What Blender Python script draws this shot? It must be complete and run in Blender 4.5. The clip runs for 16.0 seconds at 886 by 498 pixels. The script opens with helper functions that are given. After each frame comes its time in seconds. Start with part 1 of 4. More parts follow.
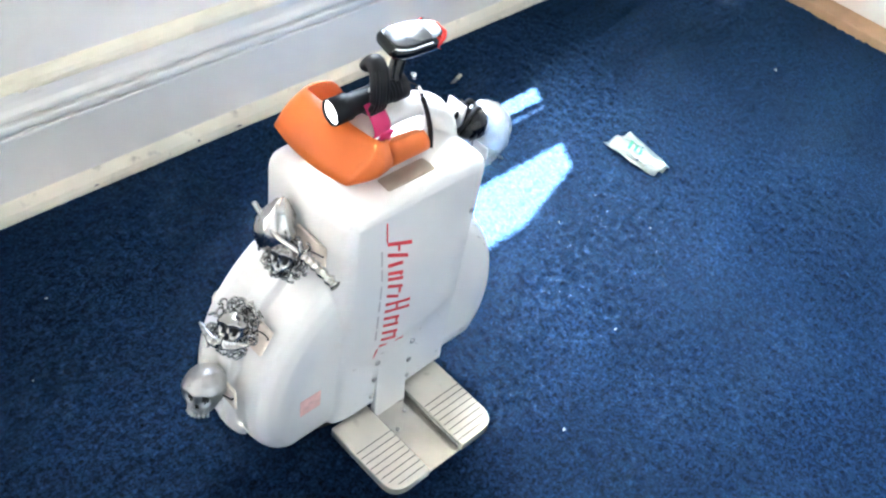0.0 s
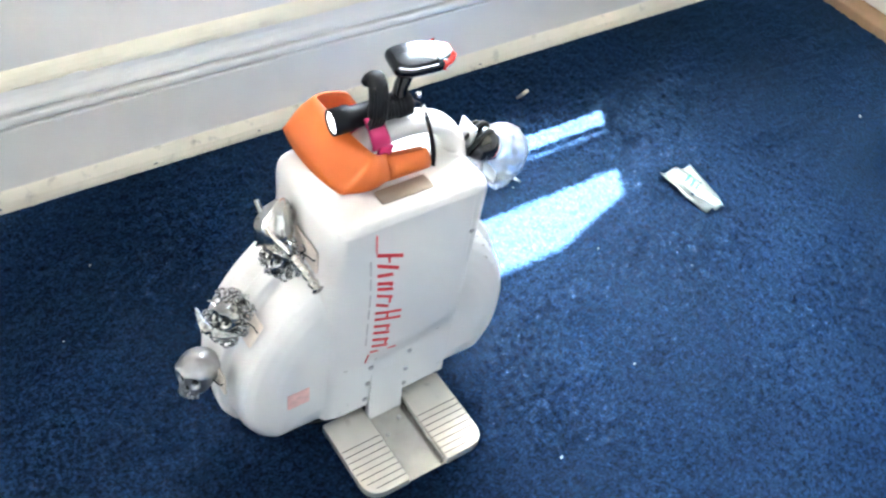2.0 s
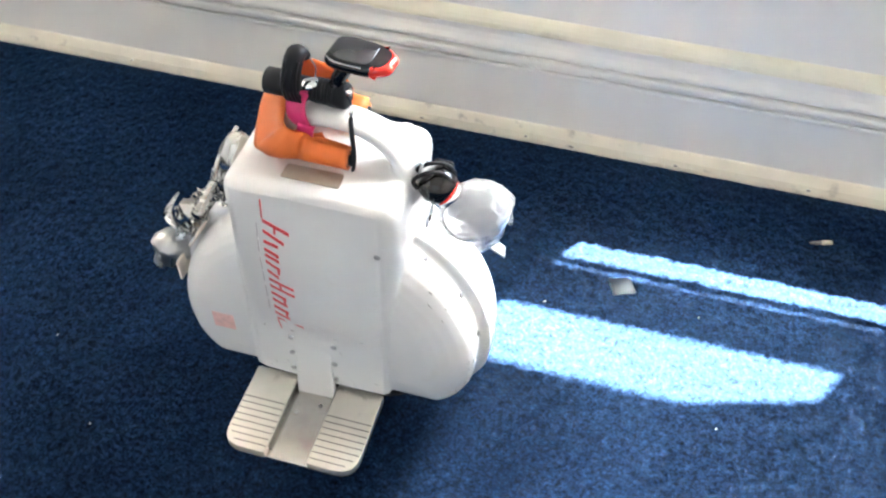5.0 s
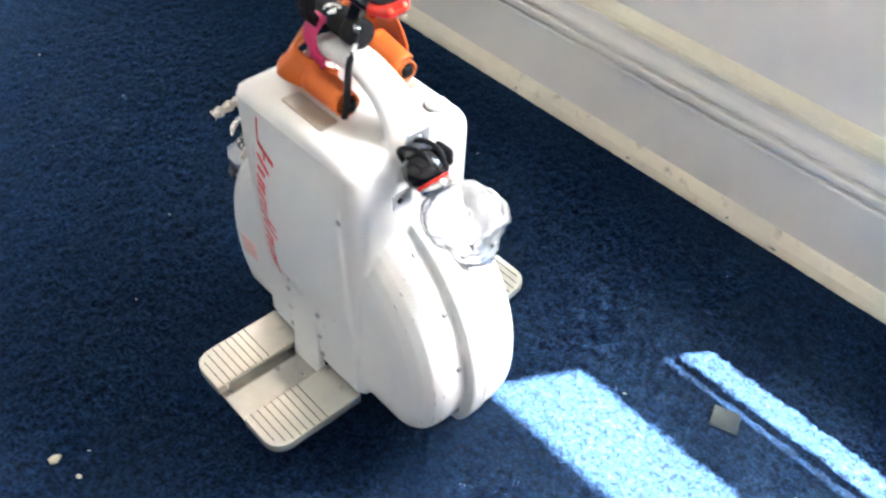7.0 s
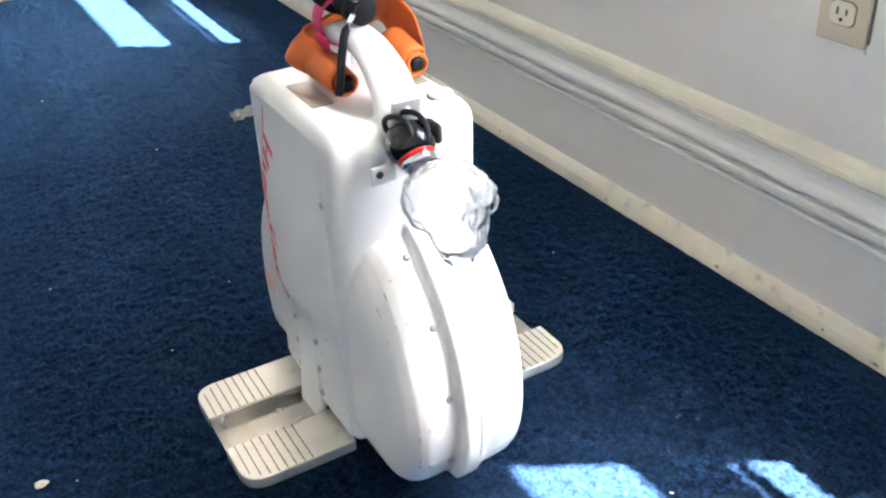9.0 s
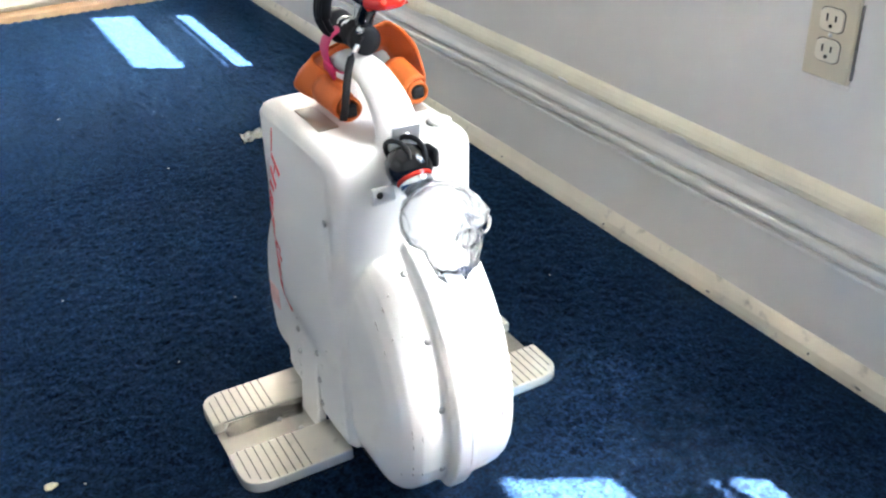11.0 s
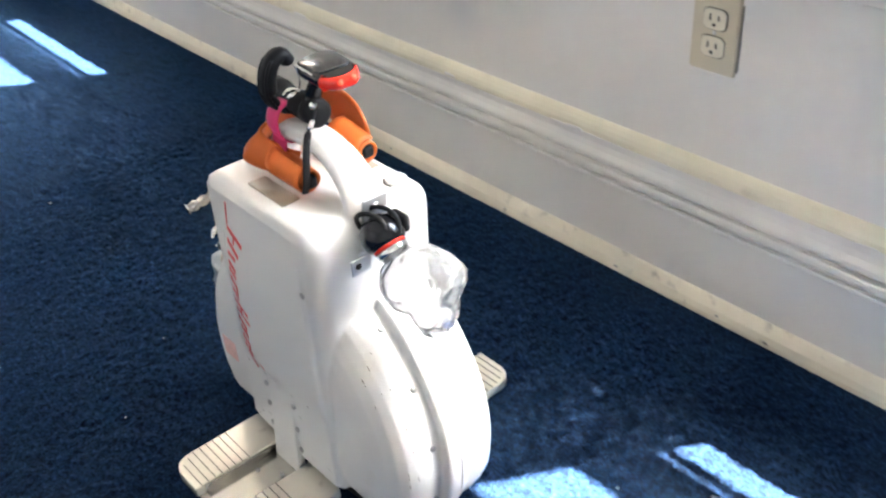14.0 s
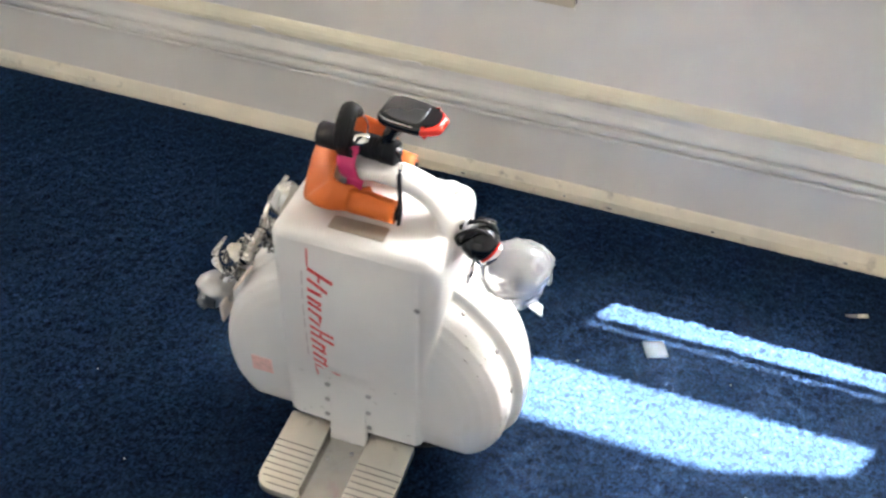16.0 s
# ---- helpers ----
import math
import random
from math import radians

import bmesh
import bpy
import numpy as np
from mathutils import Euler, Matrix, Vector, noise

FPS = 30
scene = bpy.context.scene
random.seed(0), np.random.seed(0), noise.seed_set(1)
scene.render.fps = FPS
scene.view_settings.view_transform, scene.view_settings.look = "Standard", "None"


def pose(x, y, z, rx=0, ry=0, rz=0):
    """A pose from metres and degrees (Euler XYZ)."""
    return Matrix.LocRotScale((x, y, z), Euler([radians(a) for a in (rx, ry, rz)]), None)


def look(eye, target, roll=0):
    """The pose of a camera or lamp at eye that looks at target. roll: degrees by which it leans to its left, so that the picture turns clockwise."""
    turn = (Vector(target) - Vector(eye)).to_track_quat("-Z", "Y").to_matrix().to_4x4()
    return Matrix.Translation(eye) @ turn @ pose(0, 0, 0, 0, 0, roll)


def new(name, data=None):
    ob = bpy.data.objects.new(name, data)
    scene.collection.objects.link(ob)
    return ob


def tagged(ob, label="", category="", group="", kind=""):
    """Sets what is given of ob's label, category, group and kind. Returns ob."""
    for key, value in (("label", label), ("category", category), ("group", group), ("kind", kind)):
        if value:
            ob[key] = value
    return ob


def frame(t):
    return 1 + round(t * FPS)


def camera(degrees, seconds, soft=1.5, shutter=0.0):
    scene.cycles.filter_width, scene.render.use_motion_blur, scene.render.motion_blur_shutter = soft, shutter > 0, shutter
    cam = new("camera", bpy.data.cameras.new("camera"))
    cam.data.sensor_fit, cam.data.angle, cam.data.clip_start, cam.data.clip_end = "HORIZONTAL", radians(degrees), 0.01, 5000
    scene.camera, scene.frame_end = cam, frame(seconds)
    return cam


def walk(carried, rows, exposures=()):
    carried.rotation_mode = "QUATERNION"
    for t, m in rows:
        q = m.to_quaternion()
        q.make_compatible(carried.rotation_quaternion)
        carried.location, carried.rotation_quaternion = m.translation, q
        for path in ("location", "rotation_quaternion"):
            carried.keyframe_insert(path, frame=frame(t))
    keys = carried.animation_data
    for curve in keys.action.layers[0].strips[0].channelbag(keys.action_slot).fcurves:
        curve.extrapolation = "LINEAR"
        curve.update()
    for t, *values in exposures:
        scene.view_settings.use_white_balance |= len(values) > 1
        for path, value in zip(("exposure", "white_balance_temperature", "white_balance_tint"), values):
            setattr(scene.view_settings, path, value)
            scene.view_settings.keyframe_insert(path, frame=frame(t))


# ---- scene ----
cam = camera(50.0, 16.0, 2.2, 0.5)
PATH = [
    (0, (-0.518, -0.53, 1.072), (0.573, 0.374, -0.34), 10.1),
    (0.5, (-0.532, -0.557, 1.084), (0.55, 0.385, -0.309), 10.8),
    (0.8, (-0.538, -0.554, 1.069), (0.581, 0.355, -0.317), 11.0),
    (1, (-0.538, -0.563, 1.087), (0.579, 0.342, -0.304), 12.0),
    (1.5, (-0.515, -0.562, 1.093), (0.522, 0.383, -0.332), 11.6),
    (2, (-0.42, -0.605, 1.112), (0.486, 0.445, -0.329), 9.9),
    (2.2, (-0.38, -0.633, 1.123), (0.478, 0.449, -0.324), 10.0),
    (2.5, (-0.327, -0.655, 1.133), (0.472, 0.455, -0.327), 9.8),
    (3, (-0.241, -0.622, 1.133), (0.427, 0.55, -0.343), 9.3),
    (3.5, (-0.172, -0.611, 1.136), (0.318, 0.618, -0.364), 7.7),
    (4, (-0.001, -0.647, 1.114), (0.13, 0.661, -0.393), 5.3),
    (4.2, (0.092, -0.679, 1.114), (0.082, 0.655, -0.376), 3.1),
    (6.3, (0.491, -0.546, 1.077), (-0.256, 0.612, -0.373), -0.3),
    (6.5, (0.529, -0.498, 1.063), (-0.332, 0.614, -0.359), -1.8),
    (7, (0.628, -0.399, 0.965), (-0.435, 0.535, -0.449), -0.2),
    (7.5, (0.661, -0.365, 0.883), (-0.58, 0.624, -0.334), -1.0),
    (8, (0.727, -0.372, 0.79), (-0.743, 0.555, -0.201), -1.8),
    (8.2, (0.743, -0.369, 0.77), (-0.741, 0.529, -0.226), -1.3),
    (8.5, (0.766, -0.35, 0.758), (-0.716, 0.52, -0.264), -1.7),
    (9, (0.768, -0.308, 0.749), (-0.737, 0.514, -0.28), -2.9),
    (9.5, (0.776, -0.299, 0.751), (-0.753, 0.508, -0.255), -4.5),
    (12, (0.825, -0.332, 0.774), (-0.713, 0.498, -0.197), -0.5),
    (12.5, (0.826, -0.332, 0.774), (-0.72, 0.486, -0.196), -0.9),
    (13, (0.821, -0.334, 0.772), (-0.711, 0.49, -0.216), -1.3),
    (13.5, (0.773, -0.385, 0.786), (-0.675, 0.587, -0.194), -1.1),
    (14, (0.729, -0.402, 0.89), (-0.557, 0.647, -0.226), -4.0),
    (14.5, (0.7, -0.456, 1.033), (-0.347, 0.613, -0.294), -1.2),
    (15, (0.577, -0.595, 1.102), (-0.184, 0.694, -0.224), 2.3),
    (15.5, (0.456, -0.641, 1.117), (-0.176, 0.693, -0.233), 1.9),
    (15.6, (0.422, -0.648, 1.111), (-0.152, 0.696, -0.254), 1.2),
    (16, (0.317, -0.684, 1.13), (-0.109, 0.666, -0.283), 1.9),
]
EXPOSURES = [(0, 6.24, 5280, 7), (2.5, 6.22, 5420, 7), (3.5, 6.12, 5620, 8), (6.5, 5.80, 5720, 9), (8.5, 5.56, 5620, 8), (12, 5.54, 5530, 8), (14, 5.54, 5800, 10), (15.5, 5.44, 5950, 10), (16, 5.58, 6080, 11)]
walk(cam, [(t, look(eye, target, roll)) for t, eye, target, roll in PATH], EXPOSURES)
# ---- world, sun, window and fill light ----
SUN_EL, SUN_DX, SUN_DY = 70.2, -0.51, -0.86
world = bpy.data.worlds.new("world")
scene.world = world
world.use_nodes = True
wn = world.node_tree.nodes
sky = wn.new("ShaderNodeTexSky")
sky.sky_type, sky.sun_disc = "NISHITA", False
sky.sun_elevation, sky.sun_rotation = radians(SUN_EL), math.atan2(-SUN_DX, -SUN_DY)
world.node_tree.links.new(sky.outputs[0], wn["Background"].inputs[0])
wn["Background"].inputs[1].default_value = 0.006

sun = new("sun", bpy.data.lights.new("sun", "SUN"))
sun.data.energy, sun.data.angle, sun.data.color = 5.0, radians(0.5), (1.0, 0.86, 0.69)
ce = math.cos(radians(SUN_EL))
sun.matrix_world = look((0, 0, 3), (SUN_DX * ce, SUN_DY * ce, 3 - math.sin(radians(SUN_EL))))


def area_lamp(name, x0, x1, z0, z1, y, watts, colour, toward, drop=0.6, spread=135):
    lamp = new(name, bpy.data.lights.new(name, "AREA"))
    lamp.data.shape, lamp.data.size, lamp.data.size_y = "RECTANGLE", x1 - x0, z1 - z0
    lamp.data.energy, lamp.data.color = watts, colour
    c = Vector(((x0 + x1) / 2, y, (z0 + z1) / 2))
    lamp.data.spread = radians(spread)
    lamp.matrix_world = look(c, c + Vector((0, toward, -drop)))
    return lamp


# Sky light through the two north windows.
area_lamp("area_light", 0.43, 0.93, 0.85, 1.55, 0.61, 0.56, (0.93, 0.97, 1.0), -1, 0.18, 122)
area_lamp("area_light", -1.86, -1.28, 0.85, 1.55, 0.61, 0.58, (0.93, 0.97, 1.0), -1, 0.18, 114)
# Added fill from the south side, where the wall has no window.
area_lamp("area_light", -0.9, 0.9, 0.9, 2.0, -2.57, 0.092, (1.0, 0.96, 0.90), 1, 0.1, 170)


# ---- materials ----
def material(name, colour, rough=0.5, metal=0.0, var=0.08, scale=30.0, bump=0.0, bump_scale=200.0, dirt=None, dirt_scale=8.0, dirt_at=0.6, coat=0.0, sheen=0.0, spread=0.05):
    m = bpy.data.materials.new(name)
    m.use_nodes = True
    n, l = m.node_tree.nodes, m.node_tree.links
    b = n["Principled BSDF"]
    tc = n.new("ShaderNodeTexCoord")
    noise_a = n.new("ShaderNodeTexNoise")
    noise_a.inputs["Scale"].default_value, noise_a.inputs["Detail"].default_value = scale, 6
    l.new(tc.outputs["Object"], noise_a.inputs["Vector"])
    ramp = n.new("ShaderNodeMapRange")
    ramp.inputs[3].default_value, ramp.inputs[4].default_value = 1 - var * 2, 1 + var * 2
    l.new(noise_a.outputs[0], ramp.inputs[0])
    mul = n.new("ShaderNodeMix")
    mul.data_type, mul.blend_type = "RGBA", "MULTIPLY"
    mul.inputs[0].default_value = 1
    mul.inputs[6].default_value = (*colour, 1)
    l.new(ramp.outputs[0], mul.inputs[7])
    out = mul.outputs[2]
    if dirt:
        noise_d = n.new("ShaderNodeTexNoise")
        noise_d.inputs["Scale"].default_value, noise_d.inputs["Detail"].default_value = dirt_scale, 8
        l.new(tc.outputs["Object"], noise_d.inputs["Vector"])
        rd = n.new("ShaderNodeMapRange")
        rd.inputs[1].default_value, rd.inputs[2].default_value = dirt_at, dirt_at + 0.15
        rd.inputs[4].default_value = 0.7
        l.new(noise_d.outputs[0], rd.inputs[0])
        md = n.new("ShaderNodeMix")
        md.data_type = "RGBA"
        l.new(rd.outputs[0], md.inputs[0])
        l.new(out, md.inputs[6])
        md.inputs[7].default_value = (*dirt, 1)
        out = md.outputs[2]
    l.new(out, b.inputs["Base Color"])
    b.inputs["Metallic"].default_value = metal
    rr = n.new("ShaderNodeMapRange")
    rr.inputs[3].default_value, rr.inputs[4].default_value = max(0.02, rough - spread), min(1, rough + spread)
    l.new(noise_a.outputs[0], rr.inputs[0])
    l.new(rr.outputs[0], b.inputs["Roughness"])
    b.inputs["Coat Weight"].default_value = coat
    b.inputs["Sheen Weight"].default_value = sheen
    if bump:
        nb = n.new("ShaderNodeTexNoise")
        nb.inputs["Scale"].default_value, nb.inputs["Detail"].default_value = bump_scale, 4
        l.new(tc.outputs["Object"], nb.inputs["Vector"])
        bp = n.new("ShaderNodeBump")
        bp.inputs["Strength"].default_value, bp.inputs["Distance"].default_value = bump, 0.002
        l.new(nb.outputs[0], bp.inputs["Height"])
        l.new(bp.outputs[0], b.inputs["Normal"])
    return m


def glowing(name, colour, strength):
    m = bpy.data.materials.new(name)
    m.use_nodes = True
    b = m.node_tree.nodes["Principled BSDF"]
    b.inputs["Base Color"].default_value = (*colour, 1)
    b.inputs["Emission Color"].default_value = (*colour, 1)
    b.inputs["Emission Strength"].default_value = strength
    return m


def clear(name, colour, rough=0.03, ior=1.46):
    m = bpy.data.materials.new(name)
    m.use_nodes = True
    b = m.node_tree.nodes["Principled BSDF"]
    b.inputs["Base Color"].default_value = (*colour, 1)
    b.inputs["Transmission Weight"].default_value = 1
    b.inputs["Roughness"].default_value, b.inputs["IOR"].default_value = rough, ior
    return m


def carpet_material():
    m = material("blue_carpet", (0.0047, 0.0123, 0.0335), 0.95, var=0.3, scale=4.0, bump=0.8, bump_scale=420.0, sheen=0.14)
    n, l = m.node_tree.nodes, m.node_tree.links
    b = n["Principled BSDF"]
    b.inputs["Specular IOR Level"].default_value = 0.1
    b.inputs["Sheen Tint"].default_value = (0.10, 0.42, 0.95, 1)
    old = b.inputs["Base Color"].links[0].from_socket
    tc = n["Texture Coordinate"]
    tuft = n.new("ShaderNodeTexNoise")
    tuft.inputs["Scale"].default_value, tuft.inputs["Detail"].default_value = 210, 4
    l.new(tc.outputs["Object"], tuft.inputs["Vector"])
    mr = n.new("ShaderNodeMapRange")
    mr.inputs[1].default_value, mr.inputs[2].default_value = 0.32, 0.68
    mr.inputs[3].default_value, mr.inputs[4].default_value = 0.22, 2.0
    l.new(tuft.outputs[0], mr.inputs[0])
    clump = n.new("ShaderNodeTexNoise")
    clump.inputs["Scale"].default_value, clump.inputs["Detail"].default_value, clump.inputs["Roughness"].default_value = 95, 5, 0.75
    l.new(tc.outputs["Object"], clump.inputs["Vector"])
    mc = n.new("ShaderNodeMapRange")
    mc.inputs[1].default_value, mc.inputs[2].default_value = 0.36, 0.62
    mc.inputs[3].default_value, mc.inputs[4].default_value = 0.32, 1.55
    l.new(clump.outputs[0], mc.inputs[0])
    both = n.new("ShaderNodeMath")
    both.operation = "MULTIPLY"
    l.new(mr.outputs[0], both.inputs[0])
    l.new(mc.outputs[0], both.inputs[1])
    mx = n.new("ShaderNodeMix")
    mx.data_type, mx.blend_type = "RGBA", "MULTIPLY"
    mx.inputs[0].default_value = 1
    l.new(old, mx.inputs[6])
    l.new(both.outputs[0], mx.inputs[7])
    l.new(mx.outputs[2], b.inputs["Base Color"])
    return m


CARPET = carpet_material()
WALL = material("wall_paint", (0.79, 0.76, 0.71), 0.6, var=0.03, scale=3, bump=0.15, bump_scale=60)
# Grey for the unseen south wall, chosen to soak up bounced light.
FAR_WALL = material("bounce_dimming_grey", (0.48, 0.45, 0.40), 0.7, var=0.05, scale=3)
CEILING = material("ceiling_paint", (0.82, 0.81, 0.78), 0.8, var=0.02, scale=3)
TRIM = material("trim_paint", (0.80, 0.77, 0.72), 0.4, var=0.03, scale=6, bump=0.12, bump_scale=40, dirt=(0.5, 0.46, 0.38), dirt_scale=14, dirt_at=0.71)
CREAM = material("cream_old_paint", (0.82, 0.765, 0.60), 0.45, var=0.06, scale=12, bump=0.2, bump_scale=60, dirt=(0.66, 0.6, 0.46), dirt_scale=25, dirt_at=0.62)
GRUBBY = material("grubby_trim_paint", (0.80, 0.74, 0.60), 0.5, var=0.08, scale=15, bump=0.2, bump_scale=50, dirt=(0.3, 0.27, 0.22), dirt_scale=35, dirt_at=0.6)
WOOD = material("bare_wood", (0.42, 0.27, 0.15), 0.55, var=0.2, scale=18, bump=0.2, bump_scale=90)
WHITE = material("white_plastic", (0.74, 0.735, 0.72), 0.32, var=0.015, scale=12, dirt=(0.68, 0.65, 0.59), dirt_scale=22, dirt_at=0.66, coat=0.1)
SEAM = material("seam_plastic", (0.62, 0.6, 0.57), 0.45, var=0.04)
SCUFF = material("scuff_mark", (0.22, 0.2, 0.18), 0.7, var=0.3, scale=300)
RUBBER = material("black_rubber", (0.008, 0.008, 0.010), 0.5, var=0.2, scale=80)
TYRE = material("tyre_rubber", (0.02, 0.02, 0.02), 0.85, var=0.3, scale=60, dirt=(0.08, 0.07, 0.06), dirt_scale=40)
GLOSS = material("black_gloss", (0.006, 0.006, 0.008), 0.2, var=0.1, coat=0.5)
PANEL = material("solar_cell", (0.03, 0.03, 0.034), 0.22, var=0.1, scale=50, coat=0.6)
CHROME = material("chrome", (0.82, 0.82, 0.82), 0.12, metal=1.0, var=0.05)
PEWTER = material("pewter", (0.50, 0.50, 0.49), 0.2, metal=1.0, var=0.25, scale=120, bump=0.5, bump_scale=260, dirt=(0.04, 0.04, 0.04), dirt_scale=190, dirt_at=0.50)
BRIGHT = material("bright_cast_silver", (0.56, 0.545, 0.51), 0.2, metal=1.0, var=0.1, scale=60, bump=0.15, bump_scale=90)
SOCKET_DARK = material("dark_socket_metal", (0.025, 0.024, 0.024), 0.5, metal=0.6, var=0.3, scale=200)
POLISH = material("worn_polished_aluminium", (0.56, 0.54, 0.50), 0.22, metal=0.95, var=0.1, scale=50, dirt=(0.3, 0.28, 0.24), dirt_scale=30, dirt_at=0.6)
SATIN = material("satin_silver", (0.46, 0.46, 0.46), 0.36, metal=1.0, var=0.12, scale=60, dirt=(0.1, 0.1, 0.1), dirt_scale=90, dirt_at=0.68)
ALU = material("pedal_aluminium", (0.72, 0.69, 0.62), 0.36, metal=0.75, var=0.06, scale=40, dirt=(0.42, 0.39, 0.33), dirt_scale=50, dirt_at=0.62)
GROOVE = material("dark_recess", (0.1, 0.095, 0.085), 0.8, var=0.3, scale=200)
STEEL = material("zinc_steel", (0.68, 0.69, 0.70), 0.5, metal=0.9, var=0.1)
ORANGE = material("orange_rubber_strap", (0.63, 0.140, 0.016), 0.5, var=0.06, scale=25, bump=0.1, bump_scale=500, dirt=(0.45, 0.1, 0.012), dirt_scale=18, dirt_at=0.62)
PINK = material("pink_tape", (0.62, 0.035, 0.16), 0.4, var=0.12, scale=60)
RED_LENS = material("red_lens", (0.75, 0.03, 0.015), 0.12, var=0.1, scale=90, coat=0.8)
RED_INK = material("red_print", (0.66, 0.05, 0.06), 0.4, var=0.1, scale=90)
GREY_INK = material("grey_print", (0.5, 0.48, 0.48), 0.5, var=0.1)
PALE_RED = material("faded_red_sticker", (0.78, 0.5, 0.46), 0.5, var=0.15, scale=160)
POCKET_TONE = material("pocket_tint_and_shade", (0.36, 0.31, 0.25), 0.3, var=0.12, scale=30, coat=0.3)
CREAM_PLASTIC = material("cream_plastic", (0.76, 0.71, 0.58), 0.4, var=0.04, scale=20)
ALMOND = material("almond_plastic", (0.62, 0.56, 0.42), 0.4, var=0.04, scale=20)
SLOT = material("dark_slot", (0.03, 0.025, 0.02), 0.7, var=0.1)
SUN_MASK = material("sun_mask", (0.75, 0.73, 0.68), 0.8, var=0.03)
FOAM = material("tan_adhesive_pad", (0.74, 0.66, 0.57), 0.6, var=0.15, scale=80)
FOIL = material("foil_wrapper", (0.24, 0.27, 0.27), 0.3, metal=0.7, var=0.15, scale=60)
GREEN_INK = material("green_print", (0.05, 0.3, 0.18), 0.5)
LINT = material("white_lint", (0.42, 0.40, 0.38), 0.8, var=0.1)
SEED = material("dry_seed", (0.62, 0.55, 0.38), 0.6, var=0.2, scale=200)
CLEAR = clear("clear_plastic", (0.97, 0.98, 1.0), 0.06)
FROSTED = clear("frosted_plastic", (0.98, 0.985, 0.99), 0.09, 1.42)
FROSTED.node_tree.nodes["Principled BSDF"].inputs["Transmission Weight"].default_value = 0.89
GLASS = clear("window_glass", (1, 1, 1), 0.0)
LAMP_ON = glowing("lit_lens", (1.0, 0.90, 0.72), 0.18)
CLOUDY = clear("cloudy_plastic", (0.8, 0.84, 0.86), 0.35)
LED_RED = glowing("red_led", (1.0, 0.08, 0.03), 0.01)


for m in (RUBBER, GLOSS):
    m.node_tree.nodes["Principled BSDF"].inputs["Specular IOR Level"].default_value = 0.3


# ---- mesh helpers ----
def finish(name, bm, mat, smooth=True):
    bmesh.ops.recalc_face_normals(bm, faces=bm.faces)
    me = bpy.data.meshes.new(name)
    for f in bm.faces:
        f.smooth = smooth
    bm.to_mesh(me)
    bm.free()
    me.materials.append(mat)
    return me


def part(name, bm, mat, parent, label="", smooth=True):
    ob = new(name, finish(name, bm, mat, smooth))
    ob.parent = parent
    if label:
        ob["label"] = label
    return ob


def thing(name, label, category, at=(0, 0, 0), group="", kind=""):
    ob = new(name)
    ob.location = at
    return tagged(ob, label, category, group, kind)


def solid(name, bm, mat, label, category, group="", kind="", smooth=True):
    return tagged(new(name, finish(name, bm, mat, smooth)), label, category, group, kind)


def rbox(x0, x1, y0, y1, z0, z1, r=0.0, seg=2, bm=None):
    b = bmesh.new()
    bmesh.ops.create_cube(b, size=1)
    bmesh.ops.scale(b, vec=(x1 - x0, y1 - y0, z1 - z0), verts=b.verts)
    bmesh.ops.translate(b, vec=((x0 + x1) / 2, (y0 + y1) / 2, (z0 + z1) / 2), verts=b.verts)
    if r:
        bmesh.ops.bevel(b, geom=b.edges[:], offset=r, segments=seg, profile=0.5, affect="EDGES")
    return merge(bm, b)


def merge(bm, b):
    if bm is None:
        return b
    me = bpy.data.meshes.new("tmp")
    b.to_mesh(me)
    b.free()
    bm.from_mesh(me)
    bpy.data.meshes.remove(me)
    return bm


def turned(b, m):
    bmesh.ops.transform(b, matrix=m, verts=b.verts)
    return b


def tube(path, radius, seg=14, bm=None, flat=1.0, caps=True, up=(0, 1, 0)):
    """A tube along a path; radius: one number or one for each point; flat: its height over its width (width along up)."""
    b = bmesh.new()
    pts = [Vector(p) for p in path]
    rad = radius if isinstance(radius, (list, tuple)) else [radius] * len(pts)
    rings = []
    for i, p in enumerate(pts):
        d = (pts[min(i + 1, len(pts) - 1)] - pts[max(i - 1, 0)]).normalized()
        s = Vector(up) - d * d.dot(Vector(up))
        s = s.normalized() if s.length > 1e-4 else d.orthogonal().normalized()
        h = d.cross(s)
        rings.append([b.verts.new(p + rad[i] * (math.cos(a) * s + flat * math.sin(a) * h)) for a in [2 * math.pi * k / seg for k in range(seg)]])
    for r0, r1 in zip(rings, rings[1:]):
        for k in range(seg):
            b.faces.new((r0[k], r0[(k + 1) % seg], r1[(k + 1) % seg], r1[k]))
    if caps:
        b.faces.new(rings[0])
        b.faces.new(rings[-1])
    return merge(bm, b)


def lathe(profile, p0, axis, seg=28, bm=None):
    """A turned part: (distance along the axis, radius) pairs from p0."""
    d = Vector(axis).normalized()
    s = d.orthogonal().normalized()
    h = d.cross(s)
    b = bmesh.new()
    rings = [[b.verts.new(Vector(p0) + d * a + max(r, 1e-5) * (math.cos(t) * s + math.sin(t) * h)) for t in [2 * math.pi * k / seg for k in range(seg)]] for a, r in profile]
    for r0, r1 in zip(rings, rings[1:]):
        for k in range(seg):
            b.faces.new((r0[k], r0[(k + 1) % seg], r1[(k + 1) % seg], r1[k]))
    b.faces.new(rings[0])
    b.faces.new(rings[-1])
    return merge(bm, b)


